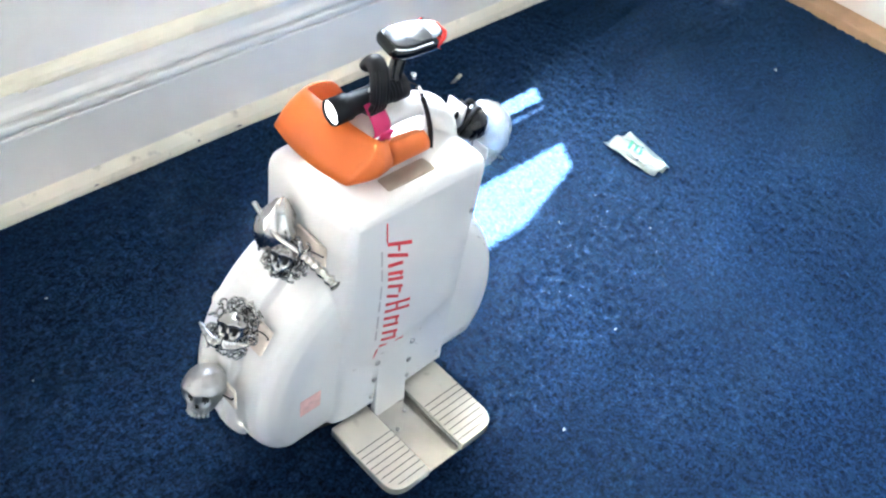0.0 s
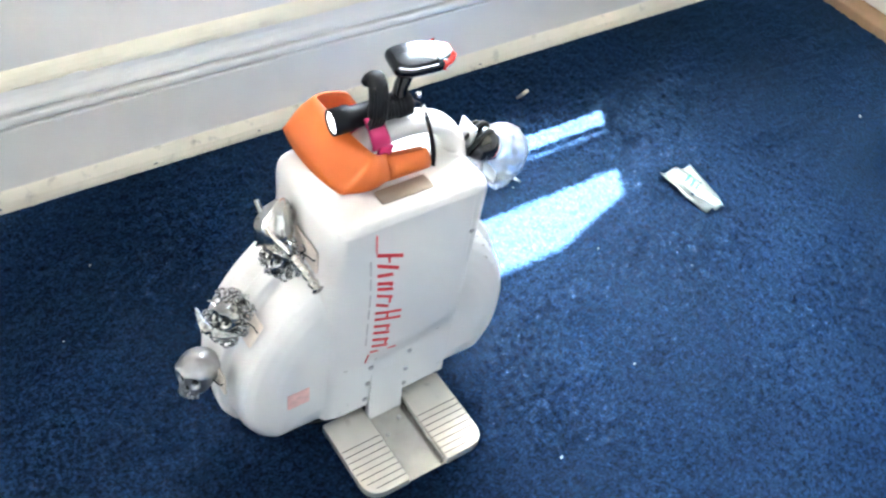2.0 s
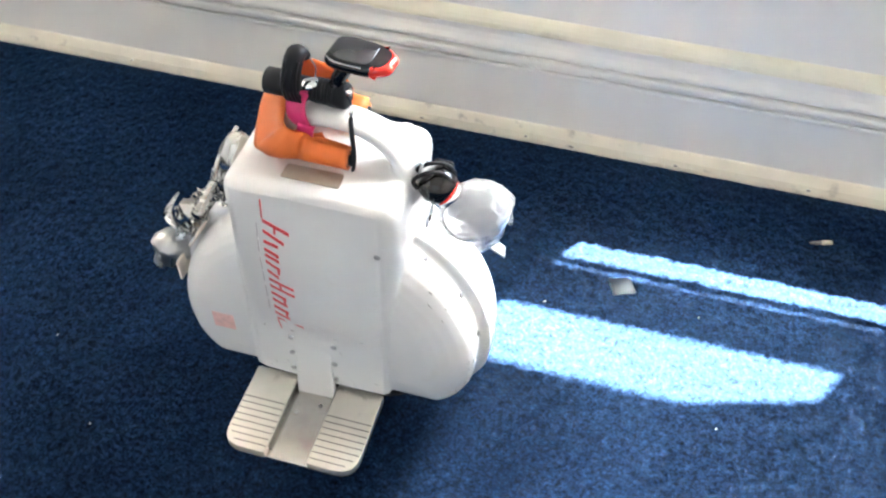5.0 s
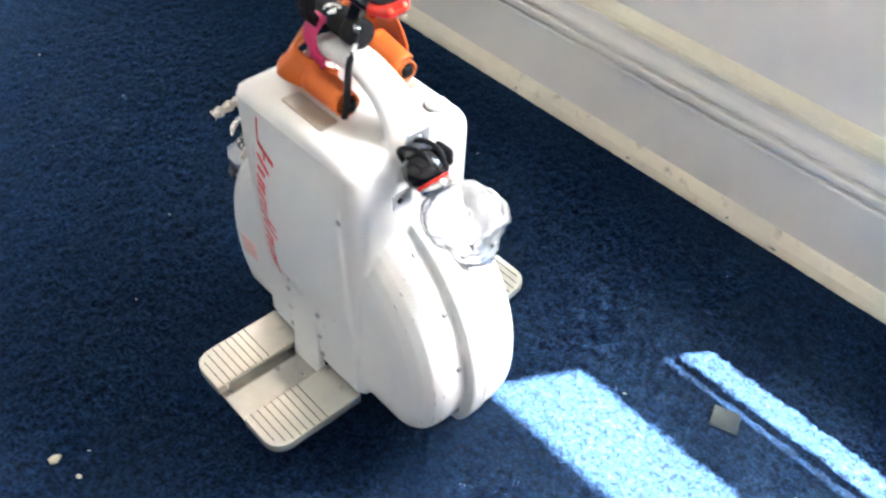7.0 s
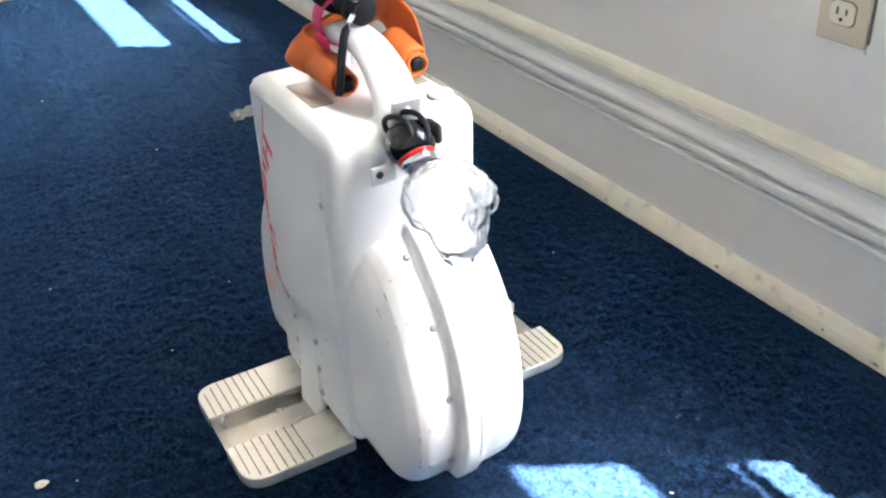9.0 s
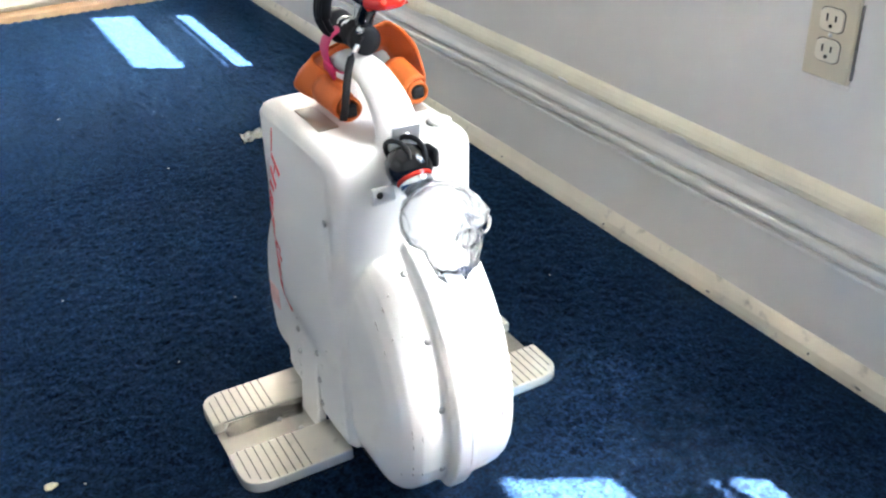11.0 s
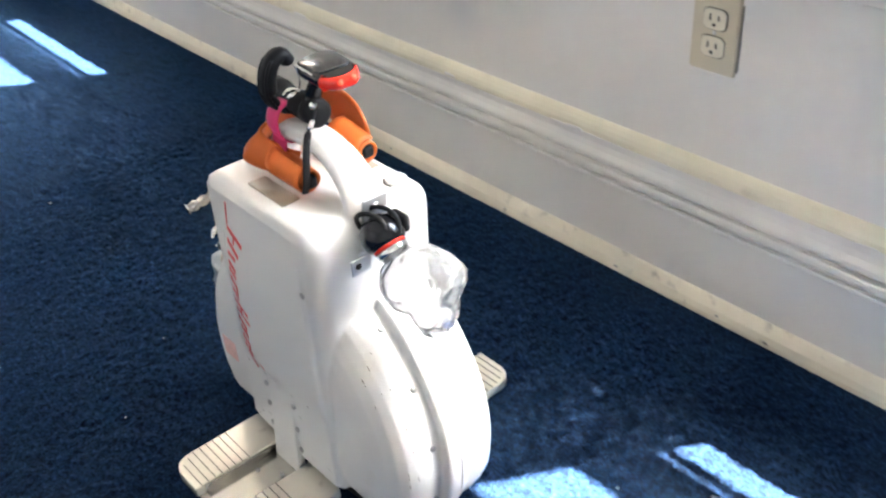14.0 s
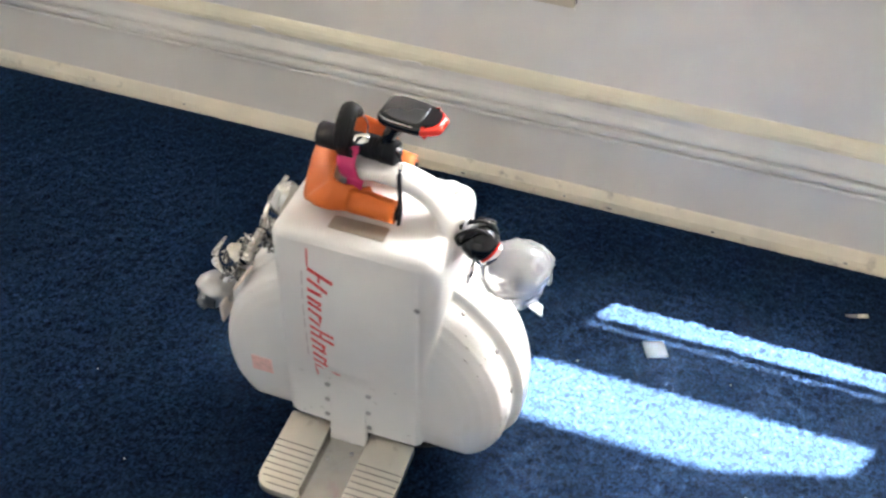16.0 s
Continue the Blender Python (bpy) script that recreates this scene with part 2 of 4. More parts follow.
def spline(points, n=8, closed=False):
    p = [Vector(q) for q in points]
    out = []
    for i in range(len(p) - 1):
        a, b, c, d = p[max(i - 1, 0)], p[i], p[i + 1], p[min(i + 2, len(p) - 1)]
        for k in range(n):
            t = k / n
            out.append(0.5 * (2 * b + (c - a) * t + (2 * a - 5 * b + 4 * c - d) * t * t + (3 * b - a - 3 * c + d) * t ** 3))
    return out + [p[-1]]


def prism(outline, y0, y1, r, steps=5, bm=None, r_far=None):
    """A side outline in x, z drawn out from y0 to y1 with edges rounded by r."""
    b = bmesh.new()
    pts = [Vector((x, z)) for x, z in outline]
    n = len(pts)
    normals = []
    for i in range(n):
        d = (pts[(i + 1) % n] - pts[i - 1]).normalized()
        normals.append(Vector((d.y, -d.x)))
    if sum(pts[i - 1].x * pts[i].y - pts[i].x * pts[i - 1].y for i in range(n)) < 0:
        normals = [-v for v in normals]
    levels = [(y0 + r * (1 - math.sin(a)), r * (1 - math.cos(a))) for a in [math.pi / 2 * (1 - k / steps) for k in range(steps + 1)]]
    rf = r if r_far is None else r_far
    levels += [(y1 - rf * (1 - math.sin(a)), rf * (1 - math.cos(a))) for a in [math.pi / 2 * k / steps for k in range(steps + 1)]]
    rings = [[b.verts.new((p.x - v.x * o, y, p.y - v.y * o)) for p, v in zip(pts, normals)] for y, o in levels]
    for r0, r1 in zip(rings, rings[1:]):
        for k in range(n):
            b.faces.new((r0[k], r0[(k + 1) % n], r1[(k + 1) % n], r1[k]))
    b.faces.new(rings[0])
    b.faces.new(rings[-1])
    return merge(bm, b)


def rounded(points, r, n=5):
    """An outline with its corners rounded by r (one number, or one for each corner)."""
    out = []
    for i, p in enumerate(points):
        p = Vector(p)
        a, c = Vector(points[i - 1]) - p, Vector(points[(i + 1) % len(points)]) - p
        ri = r[i] if isinstance(r, (list, tuple)) else r
        ri = min(ri, a.length * 0.45, c.length * 0.45)
        q0, q1 = p + a.normalized() * ri, p + c.normalized() * ri
        for k in range(n + 1):
            t = k / n
            out.append(tuple((1 - t) ** 2 * q0 + 2 * t * (1 - t) * p + t * t * q1))
    return out


# ---- the room ----
Y_WALL, X_EAST, X_WEST, Y_SOUTH, Z_CEIL = 0.606, 1.612, -2.33, -2.6, 2.5
WINDOWS = [(0.402, 0.978), (-1.895, -1.255)]
Z_SILL, Z_HEAD = 0.598, 2.0


def wall_with_openings(name, label, y0, y1, x0, x1, openings, z0, z1):
    bm = None
    edge = x0
    for a, b_ in sorted(openings):
        bm = rbox(edge, a, y0, y1, 0, Z_CEIL, bm=bm)
        bm = rbox(a, b_, y0, y1, 0, z0, bm=bm)
        bm = rbox(a, b_, y0, y1, z1, Z_CEIL, bm=bm)
        edge = b_
    bm = rbox(edge, x1, y0, y1, 0, Z_CEIL, bm=bm)
    return solid(name, bm, WALL, label, "wall", kind="structure", smooth=False)


def carpet():
    """One sheet of cut pile: a grid that is finer where the camera passes near, its tufts pushed up and down."""
    rng = np.random.default_rng(5)

    def lines(a, lo, hi, b_, fine, coarse):
        return np.concatenate([np.arange(a, lo, coarse), np.arange(lo, hi, fine), np.arange(hi, b_, coarse), [b_]])

    xs = lines(X_WEST, -1.0, 1.0, X_EAST, 0.0048, 0.012)
    ys = lines(Y_SOUTH, -0.62, 0.61, 0.62, 0.0048, 0.012)
    nx, ny = len(xs), len(ys)
    gx, gy = np.meshgrid(xs, ys, indexing="ij")
    h = rng.normal(0, 0.0013, (nx, ny))
    soft = rng.normal(0, 1, (nx, ny))
    for _ in range(3):
        soft = (soft + np.roll(soft, 1, 0) + np.roll(soft, -1, 0) + np.roll(soft, 1, 1) + np.roll(soft, -1, 1)) / 5
    h += soft * 0.0026
    h *= np.clip((0.585 - gy) / 0.03, 0.25, 1.0)
    co = np.stack([gx + rng.normal(0, 0.001, (nx, ny)), gy + rng.normal(0, 0.001, (nx, ny)), np.clip(h, -0.006, 0.004)], -1).reshape(-1, 3)
    i = (np.arange(nx - 1)[:, None] * ny + np.arange(ny - 1)[None, :]).ravel()
    faces = np.stack([i, i + ny, i + ny + 1, i + 1], -1)
    me = bpy.data.meshes.new("carpet")
    me.from_pydata(co.tolist(), [], faces.tolist())
    me.materials.append(CARPET)
    me.shade_smooth()
    return tagged(new("carpet", me), "dark blue cut-pile carpet, speckled with lint", "carpet", kind="structure")


solid("floor", rbox(X_WEST - 0.1, X_EAST + 0.1, Y_SOUTH - 0.1, Y_WALL + 0.1, -0.1, -0.012), WOOD, "floor slab under the carpet", "floor", kind="structure", smooth=False)
carpet()
wall_with_openings("wall_north", "off-white painted wall with two windows", Y_WALL, Y_WALL + 0.13, X_WEST - 0.1, X_EAST + 0.1, WINDOWS, Z_SILL, Z_HEAD)
solid("wall_east", rbox(X_EAST, X_EAST + 0.1, Y_SOUTH, Y_WALL, 0, Z_CEIL), WALL, "off-white painted wall", "wall", kind="structure", smooth=False)
solid("wall_west", rbox(X_WEST - 0.1, X_WEST, Y_SOUTH, Y_WALL, 0, Z_CEIL), WALL, "off-white painted wall", "wall", kind="structure", smooth=False)
solid("wall_south", rbox(X_WEST - 0.1, X_EAST + 0.1, Y_SOUTH - 0.1, Y_SOUTH, 0, Z_CEIL), FAR_WALL, "unseen wall, greyed to dim bounced light", "wall", kind="structure", smooth=False)
solid("ceiling", rbox(X_WEST - 0.1, X_EAST + 0.1, Y_SOUTH - 0.1, Y_WALL + 0.13, Z_CEIL, Z_CEIL + 0.08), CEILING, "white painted ceiling", "ceiling", kind="structure", smooth=False)


def run(name, section, x0, x1, mat, label):
    """A moulding along the north wall: its section in (distance from the wall, height)."""
    b = bmesh.new()
    n = 60
    rings = []
    for k in range(n + 1):
        x = x0 + (x1 - x0) * k / n
        rings.append([b.verts.new((x, Y_WALL - d - 0.0006 * noise.noise((x * 7, d * 40, z * 30)), z + 0.0003 * noise.noise((x * 5, 3, z * 20)))) for d, z in section])
    for r0, r1 in zip(rings, rings[1:]):
        for k in range(len(section)):
            b.faces.new((r0[k], r0[(k + 1) % len(section)], r1[(k + 1) % len(section)], r1[k]))
    b.faces.new(rings[0])
    b.faces.new(rings[-1])
    ob = solid(name, b, mat, label, "baseboard", kind="structure", smooth=False)
    return ob


run("baseboard", [(-0.002, -0.01), (0.010, -0.01), (0.010, 0.140), (0.0155, 0.143), (0.0165, 0.147), (0.0155, 0.1505), (0.0040, 0.1515), (0.0040, 0.1545), (0.0160, 0.1560), (0.0185, 0.162), (0.0180, 0.168), (0.0160, 0.1705), (0.0040, 0.1715),
                  (0.0040, 0.1745), (0.0140, 0.1760), (0.0160, 0.181), (0.0150, 0.186), (0.0095, 0.193), (0.0065, 0.201), (0.0055, 0.209), (0.0030, 0.2155), (-0.002, 0.2155)], X_WEST, X_EAST, TRIM,
    "tall off-white painted baseboard with moulded top")
CAP = run("baseboard_cap", [(-0.002, 0.2157), (0.0125, 0.2157), (0.0142, 0.2185), (0.0135, 0.225), (0.0105, 0.232), (0.006, 0.238), (0.002, 0.2415), (-0.002, 0.242)], X_WEST, X_EAST, CREAM, "cream painted cap of the baseboard with chipped paint")
SHOE = run("shoe_moulding", [(0.0102, -0.01), (0.0215, -0.01), (0.0215, 0.008), (0.0195, 0.018), (0.0155, 0.027), (0.0125, 0.033), (0.0102, 0.036)], X_WEST, X_EAST, GRUBBY, "grubby cream shoe moulding along the carpet")
solid("wood_strip_east", rbox(X_EAST - 0.072, X_EAST - 0.002, Y_SOUTH + 0.01, Y_WALL - 0.02, -0.008, 0.022, 0.003), WOOD, "bare wooden floor strip along the wall", "trim", kind="structure", smooth=False)
solid("wood_strip_west", rbox(X_WEST + 0.002, X_WEST + 0.07, Y_SOUTH + 0.01, Y_WALL - 0.02, -0.008, 0.02, 0.003), WOOD, "bare wooden floor strip along the wall", "trim", kind="structure", smooth=False)
solid("baseboard_west", rbox(X_WEST + 0.001, X_WEST + 0.016, Y_SOUTH + 0.01, Y_WALL - 0.02, 0.034, 0.17, 0.003), TRIM, "white painted baseboard", "baseboard", kind="structure", smooth=False)
solid("baseboard_east", rbox(X_EAST - 0.016, X_EAST - 0.001, Y_SOUTH + 0.01, Y_WALL - 0.02, 0.023, 0.17, 0.003), TRIM, "white painted baseboard", "baseboard", kind="structure", smooth=False)


def window(name, x0, x1, slant, z_up):
    """A sash window: casing, sill, apron, glass, and added inner panels that leave two gaps for the sun."""
    w = thing(name, "white painted sash window with unseen panels that shape the sunlight", "window", kind="structure")
    y = Y_WALL
    bm = rbox(x0 - 0.10, x0 - 0.001, y - 0.018, y - 0.001, Z_SILL, Z_HEAD + 0.1, 0.003)
    bm = rbox(x1 + 0.001, x1 + 0.10, y - 0.018, y - 0.001, Z_SILL, Z_HEAD + 0.1, 0.003, bm=bm)
    bm = rbox(x0 + 0.001, x1 - 0.001, y - 0.018, y - 0.001, Z_HEAD, Z_HEAD + 0.1, 0.003, bm=bm)
    part("window_frame", bm, TRIM, w, smooth=False)
    part("window_sill", rbox(x0 - 0.13, x1 + 0.13, y - 0.050, y - 0.001, Z_SILL - 0.028, Z_SILL - 0.002, 0.006), TRIM, w, smooth=False)
    part("apron", rbox(x0 - 0.21, x1 + 0.21, y - 0.014, y - 0.001, 0.503, Z_SILL - 0.03, 0.004), TRIM, w, smooth=False)
    pane = part("pane", rbox(x0, x1, y + 0.10, y + 0.104, Z_SILL, Z_HEAD), GLASS, w, smooth=False)
    pane.visible_shadow = False
    # Made-up panels, placed out of view to shape the sun patches.
    ys = y + 0.034
    part("lower_sun_mask", rbox(x0 - 0.001, x1 + 0.001, ys, ys + 0.003, 1.045, 1.34), SUN_MASK, w, smooth=False)
    part("sill_sun_mask", rbox(x0 - 0.001, x1 + 0.001, ys, ys + 0.004, 0.985, 1.030), SUN_MASK, w, smooth=False)
    b = bmesh.new()
    # The slanted lower edge trims one end of the sun patch.
    line = [(x0 - 0.001, z_up), (x0 + 0.6 * (x1 - x0), z_up), (x1 + 0.001, z_up - slant), (x1 + 0.001, Z_HEAD), (x0 - 0.001, Z_HEAD)]
    lo = [b.verts.new((px, ys, pz)) for px, pz in line]
    hi = [b.verts.new((px, ys + 0.003, pz)) for px, pz in line]
    b.faces.new(lo)
    b.faces.new(hi)
    for k in range(5):
        b.faces.new((lo[k], lo[(k + 1) % 5], hi[(k + 1) % 5], hi[k]))
    part("upper_sun_mask", b, SUN_MASK, w, smooth=False)


window("window_1", *WINDOWS[0], 0.27, 1.73)
window("window_2", *WINDOWS[1], 0.0, 1.79)


def outlet(x, z):
    o = thing("wall_outlet", "almond duplex wall outlet painted over at its edges", "outlet", (x, Y_WALL, z))
    o.scale = (0.98, 1.0, 0.93)
    part("plate", rbox(-0.035, 0.035, -0.006, 0.001, -0.0575, 0.0575, 0.003), ALMOND, o, smooth=False)
    part("paint_edge", rbox(-0.034, 0.036, -0.004, 0.001, -0.0635, -0.0575, 0.0015), WALL, o, "wall paint smeared along the lower edge", smooth=False)
    part("paint_edge", rbox(-0.033, 0.036, -0.0045, 0.001, 0.0572, 0.0612, 0.0015), WALL, o, "wall paint smeared along the upper edge", smooth=False)
    part("paint_edge", rbox(0.0352, 0.0372, -0.0035, 0.001, -0.05, 0.045, 0.0008), SCUFF, o, "thin dark strip along one side", smooth=False)
    for dz in (0.0195, -0.0195):
        b = prism(rounded([(-0.017, dz - 0.010), (-0.011, dz - 0.0145), (0.011, dz - 0.0145), (0.017, dz - 0.010), (0.017, dz + 0.010), (0.011, dz + 0.0145), (-0.011, dz + 0.0145), (-0.017, dz + 0.010)], 0.006), -0.0085, -0.004, 0.001, 2)
        rec = part("receptacle", b, CREAM_PLASTIC, o, smooth=False)
        part("gap", prism(rounded([(-0.0182, dz - 0.011), (-0.012, dz - 0.0157), (0.012, dz - 0.0157), (0.0182, dz - 0.011), (0.0182, dz + 0.011), (0.012, dz + 0.0157), (-0.012, dz + 0.0157), (-0.0182, dz + 0.011)], 0.006), -0.0066, -0.005, 0.0003, 1), GROOVE, rec, smooth=False)
        part("slot", rbox(-0.0075, -0.0052, -0.0092, -0.007, dz - 0.002, dz + 0.0075), SLOT, rec, smooth=False)
        part("slot", rbox(0.0052, 0.0075, -0.0092, -0.007, dz - 0.001, dz + 0.0065), SLOT, rec, smooth=False)
        part("ground_hole", lathe([(0, 0.0025), (0.002, 0.0025)], (0, -0.0092, dz - 0.0075), (0, 1, 0), 10), SLOT, rec)
    part("screw", lathe([(0, 0.001), (0.0012, 0.0032), (0.003, 0.0032)], (0, -0.0072, 0), (0, 1, 0), 12), STEEL, o)


outlet(0.0745, 0.424)


def flake(x, z, w, h, seed, mat, parent, d):
    """A flake of lifted paint, or a nail hole, on a moulding."""
    rng = random.Random(seed)
    b = bmesh.new()
    ring = []
    for k in range(11):
        t = 2 * math.pi * k / 11
        r = rng.uniform(0.55, 1.0)
        ring.append((x + w * r * math.cos(t), z + h * r * math.sin(t)))
    lo = [b.verts.new((px, Y_WALL - d, pz)) for px, pz in ring]
    hi = [b.verts.new((px + (px - x) * 0.04, Y_WALL - d + 0.003, pz)) for px, pz in ring]
    b.faces.new(lo)
    for k in range(11):
        b.faces.new((lo[k], lo[(k + 1) % 11], hi[(k + 1) % 11], hi[k]))
    part("paint_flake", b, mat, parent, smooth=False)


for i, (x, z, w, h) in enumerate([(-0.185, 0.2175, 0.014, 0.0028), (-0.150, 0.2190, 0.022, 0.0035), (-0.112, 0.2165, 0.014, 0.003), (-0.44, 0.222, 0.02, 0.0035), (0.33, 0.218, 0.018, 0.003), (-0.9, 0.220, 0.03, 0.004)]):
    flake(x, z - 0.001, w, h, i, TRIM, CAP, 0.0150)
for i, (x, z, w) in enumerate([(0.139, 0.012, 0.0022), (-0.30, 0.010, 0.003), (0.40, 0.010, 0.004), (-0.62, 0.014, 0.0025), (0.22, 0.008, 0.006), (-0.05, 0.009, 0.005), (0.62, 0.011, 0.004)]):
    flake(x, z, w, 0.0022, 20 + i, SCUFF, SHOE, 0.0222)

# ---- the electric unicycle ----
YC, YN, YF = 0.020, -0.052, 0.092
CX, CZ, RS = 0.0075, 0.17, 0.199
R_NEAR = 0.187
# the housing's section across its width: (y, radius)
SECTION = [(-0.0465, 0.128), (-0.0462, 0.136), (-0.0440, 0.150), (-0.0400, 0.163), (-0.0335, 0.1745), (-0.0255, 0.1825), (-0.0170, 0.1862), (-0.009, 0.1872), (0.001, 0.1870), (0.0095, 0.1866),
           (0.0125, 0.1873), (0.0142, 0.1972), (0.0158, 0.199), (0.034, 0.199), (0.0352, 0.1972), (0.052, 0.1966), (0.066, 0.1945), (0.078, 0.1895), (0.087, 0.181), (0.0915, 0.170), (0.093, 0.150)]


def panel_y(x, z):
    """The near side panel: flat at its rim and foot, swelling towards the middle."""
    bx = max(0.0, 1 - ((x - 0.0165) / 0.0845) ** 2)
    up = min(1.0, max(0.0, (0.432 - z) / 0.105))
    low = min(1.0, max(0.0, (0.250 - z) / 0.062))
    return YN - 0.018 * bx * up * up * (3 - 2 * up) * (1 - 0.92 * low * low * (3 - 2 * low))


def side_shell(outline, section):
    """A side outline swept across the width, drawn in to each radius of a section."""
    b = bmesh.new()
    pts = [Vector(p) for p in outline]
    n = len(pts)
    normals = []
    for i in range(n):
        d = (pts[(i + 1) % n] - pts[i - 1]).normalized()
        normals.append(Vector((d.y, -d.x)))
    rings = []
    for y, r in section:
        foot = 0.0 if y < 0.013 else 0.088 if y < 0.035 else 0.104
        rings.append([b.verts.new((p.x - v.x * (RS - r), y, max(foot, p.y - v.y * (RS - r)))) for p, v in zip(pts, normals)])
    for r0, r1 in zip(rings, rings[1:]):
        for k in range(n):
            b.faces.new((r0[k], r0[(k + 1) % n], r1[(k + 1) % n], r1[k]))
    b.faces.new(rings[0])
    b.faces.new(rings[-1])
    return b


def panel_swell():
    """The swollen near panel as a closed body that joins the box."""
    b = bmesh.new()
    nx, nz = 34, 54
    front = [[b.verts.new((x, panel_y(x, z) if 0 < i < nx and 0 < k < nz else YN + 0.006, z)) for k in range(nz + 1) for z in [0.101 + 0.330 * k / nz]]
             for i in range(nx + 1) for x in [-0.068 + 0.169 * i / nx - 0.006]]
    back = [[b.verts.new((v.co.x, 0.0, v.co.z)) for v in row] for row in front]
    for g in (front, back):
        for i in range(nx):
            for k in range(nz):
                b.faces.new((g[i][k], g[i + 1][k], g[i + 1][k + 1], g[i][k + 1]))
    rim = [(i, 0) for i in range(nx)] + [(nx, k) for k in range(nz)] + [(i, nz) for i in range(nx, 0, -1)] + [(0, k) for k in range(nz, 0, -1)]
    for (i, k), (j, m) in zip(rim, rim[1:] + rim[:1]):
        b.faces.new((front[i][k], front[j][m], back[j][m], back[i][k]))
    bmesh.ops.recalc_face_normals(b, faces=b.faces)
    return b


def arc_outline(r, z_low):
    """The round side outline of the housing, cut flat below."""
    a0 = math.asin((CZ - z_low) / r)
    pts = []
    n = 72
    for k in range(n + 1):
        a = -a0 + (math.pi + 2 * a0) * k / n
        pts.append((CX + r * math.cos(a), CZ + r * math.sin(a)))
    base = [pts[0], pts[-1]]
    corner = 0.055
    a1 = -a0 + corner / r
    pts = [p for k, p in enumerate(pts) if a1 <= -a0 + (math.pi + 2 * a0) * k / n <= math.pi - a1]
    right, left = Vector(pts[0]), Vector(pts[-1])
    pr, pl = Vector((right.x - 0.052, z_low)), Vector((left.x + 0.052, z_low))

    def bend(p, c, q, m=7):
        return [tuple((1 - t) ** 2 * p + 2 * t * (1 - t) * c + t * t * q) for t in [k / m for k in range(1, m)]]

    out = pts + bend(left, Vector(base[1]), pl)
    out += [tuple(pl.lerp(pr, k / 12)) for k in range(13)]
    return out + bend(pr, Vector(base[0]), right)


def unicycle():
    u = thing("electric_unicycle", "white plastic electric unicycle with open silver pedals, standing on the carpet", "unicycle")
    # housing: two round half shells, a sunk channel between them, and the upright box that carries the handle
    bm = side_shell(arc_outline(RS, 0.070), SECTION)
    bmesh.ops.recalc_face_normals(bm, faces=bm.faces)
    bm = merge(bm, panel_swell())
    box = rounded([(-0.080, 0.437), (0.115, 0.437), (0.106, 0.26), (0.092, 0.10), (-0.086, 0.10), (-0.082, 0.26)], [0.024, 0.024, 0.12, 0.01, 0.01, 0.12], 8)
    bm = prism(box, YN, YF, 0.016, 6, bm=bm)
    neck = [(-0.028, YC, 0.43), (-0.027, YC, 0.450), (-0.021, YC, 0.467), (-0.006, YC, 0.480), (0.02, YC, 0.486), (0.055, YC, 0.483), (0.082, YC, 0.470), (0.098, YC, 0.450), (0.104, YC, 0.43), (0.106, YC, 0.40)]
    bm = tube(spline(neck, 5), [0.0175] * 26 + [0.0175 + 0.0004 * k for k in range(20)], 16, bm, flat=0.62)
    shell = part("housing", bm, WHITE, u, "scuffed white plastic housing with handle arch")
    m = shell.modifiers.new("remesh", "REMESH")
    m.mode, m.voxel_size, m.use_smooth_shade = "VOXEL", 0.0018, True
    s = shell.modifiers.new("smooth", "SMOOTH")
    s.factor, s.iterations = 0.5, 4
    # wheel
    wheel = part("wheel", lathe([(-0.02, 0.10), (-0.021, 0.13), (0.021, 0.13), (0.02, 0.10)], (CX, YC, CZ), (0, 1, 0), 40), STEEL, u)
    prof = [(-0.021, 0.135), (-0.025, 0.148), (-0.022, 0.160), (-0.012, 0.168), (0, 0.1705), (0.012, 0.168), (0.022, 0.160), (0.025, 0.148), (0.021, 0.135)]
    part("tyre", lathe(prof, (CX, YC, CZ), (0, 1, 0), 56), TYRE, wheel, "black rubber tyre")
    # joint line round the far half shell
    ring = []
    for k in range(50):
        a = radians(-12 + 78 * k / 49)
        ring.append((CX + (RS - 0.0002) * math.cos(a), 0.030, CZ + (RS - 0.0002) * math.sin(a)))
    part("joint_line", tube(ring, 0.0008, 5), SEAM, u)
    # screws in the channel and in the side brackets
    for a in (-14, 9, 30, 50.5):
        d = Vector((math.cos(radians(a)), 0, math.sin(radians(a))))
        p = Vector((CX, 0.005, CZ)) + d * (R_NEAR - 0.0004)
        part("screw", lathe([(0, 0.0034), (0.0014, 0.0034), (0.0022, 0.002)], p, d, 10), SATIN, u)
    for side, ys in ((-1, YN), (1, YF)):
        tongue = prism(rounded([(-0.025, 0.074), (0.025, 0.074), (0.024, 0.185), (-0.022, 0.185)], 0.008), min(ys - side * 0.002, ys + side * 0.0022), max(ys - side * 0.002, ys + side * 0.0022), 0.002, 3)
        if side < 0:
            for v in tongue.verts:
                v.co.y -= 0.0075 - 0.085 * (v.co.z - 0.074) if v.co.y < YN + 0.001 else 0.0
        br = part("pedal_bracket", tongue, WHITE, u)
        for zx in ((0.0295, 0.187), (0.0285, 0.152), (0.0285, 0.121), (-0.0245, 0.187), (-0.0265, 0.156), (-0.0285, 0.124)):
            part("screw", lathe([(0, 0.0036), (0.0016, 0.0036), (0.0026, 0.0016)], (zx[0], (panel_y(*zx) - 0.0004) if side < 0 else ys - side * 0.0003, zx[1]), (0, side, 0), 10), SATIN, br)
        pedal(u, side, ys + (0.013 if side > 0 else -0.002))
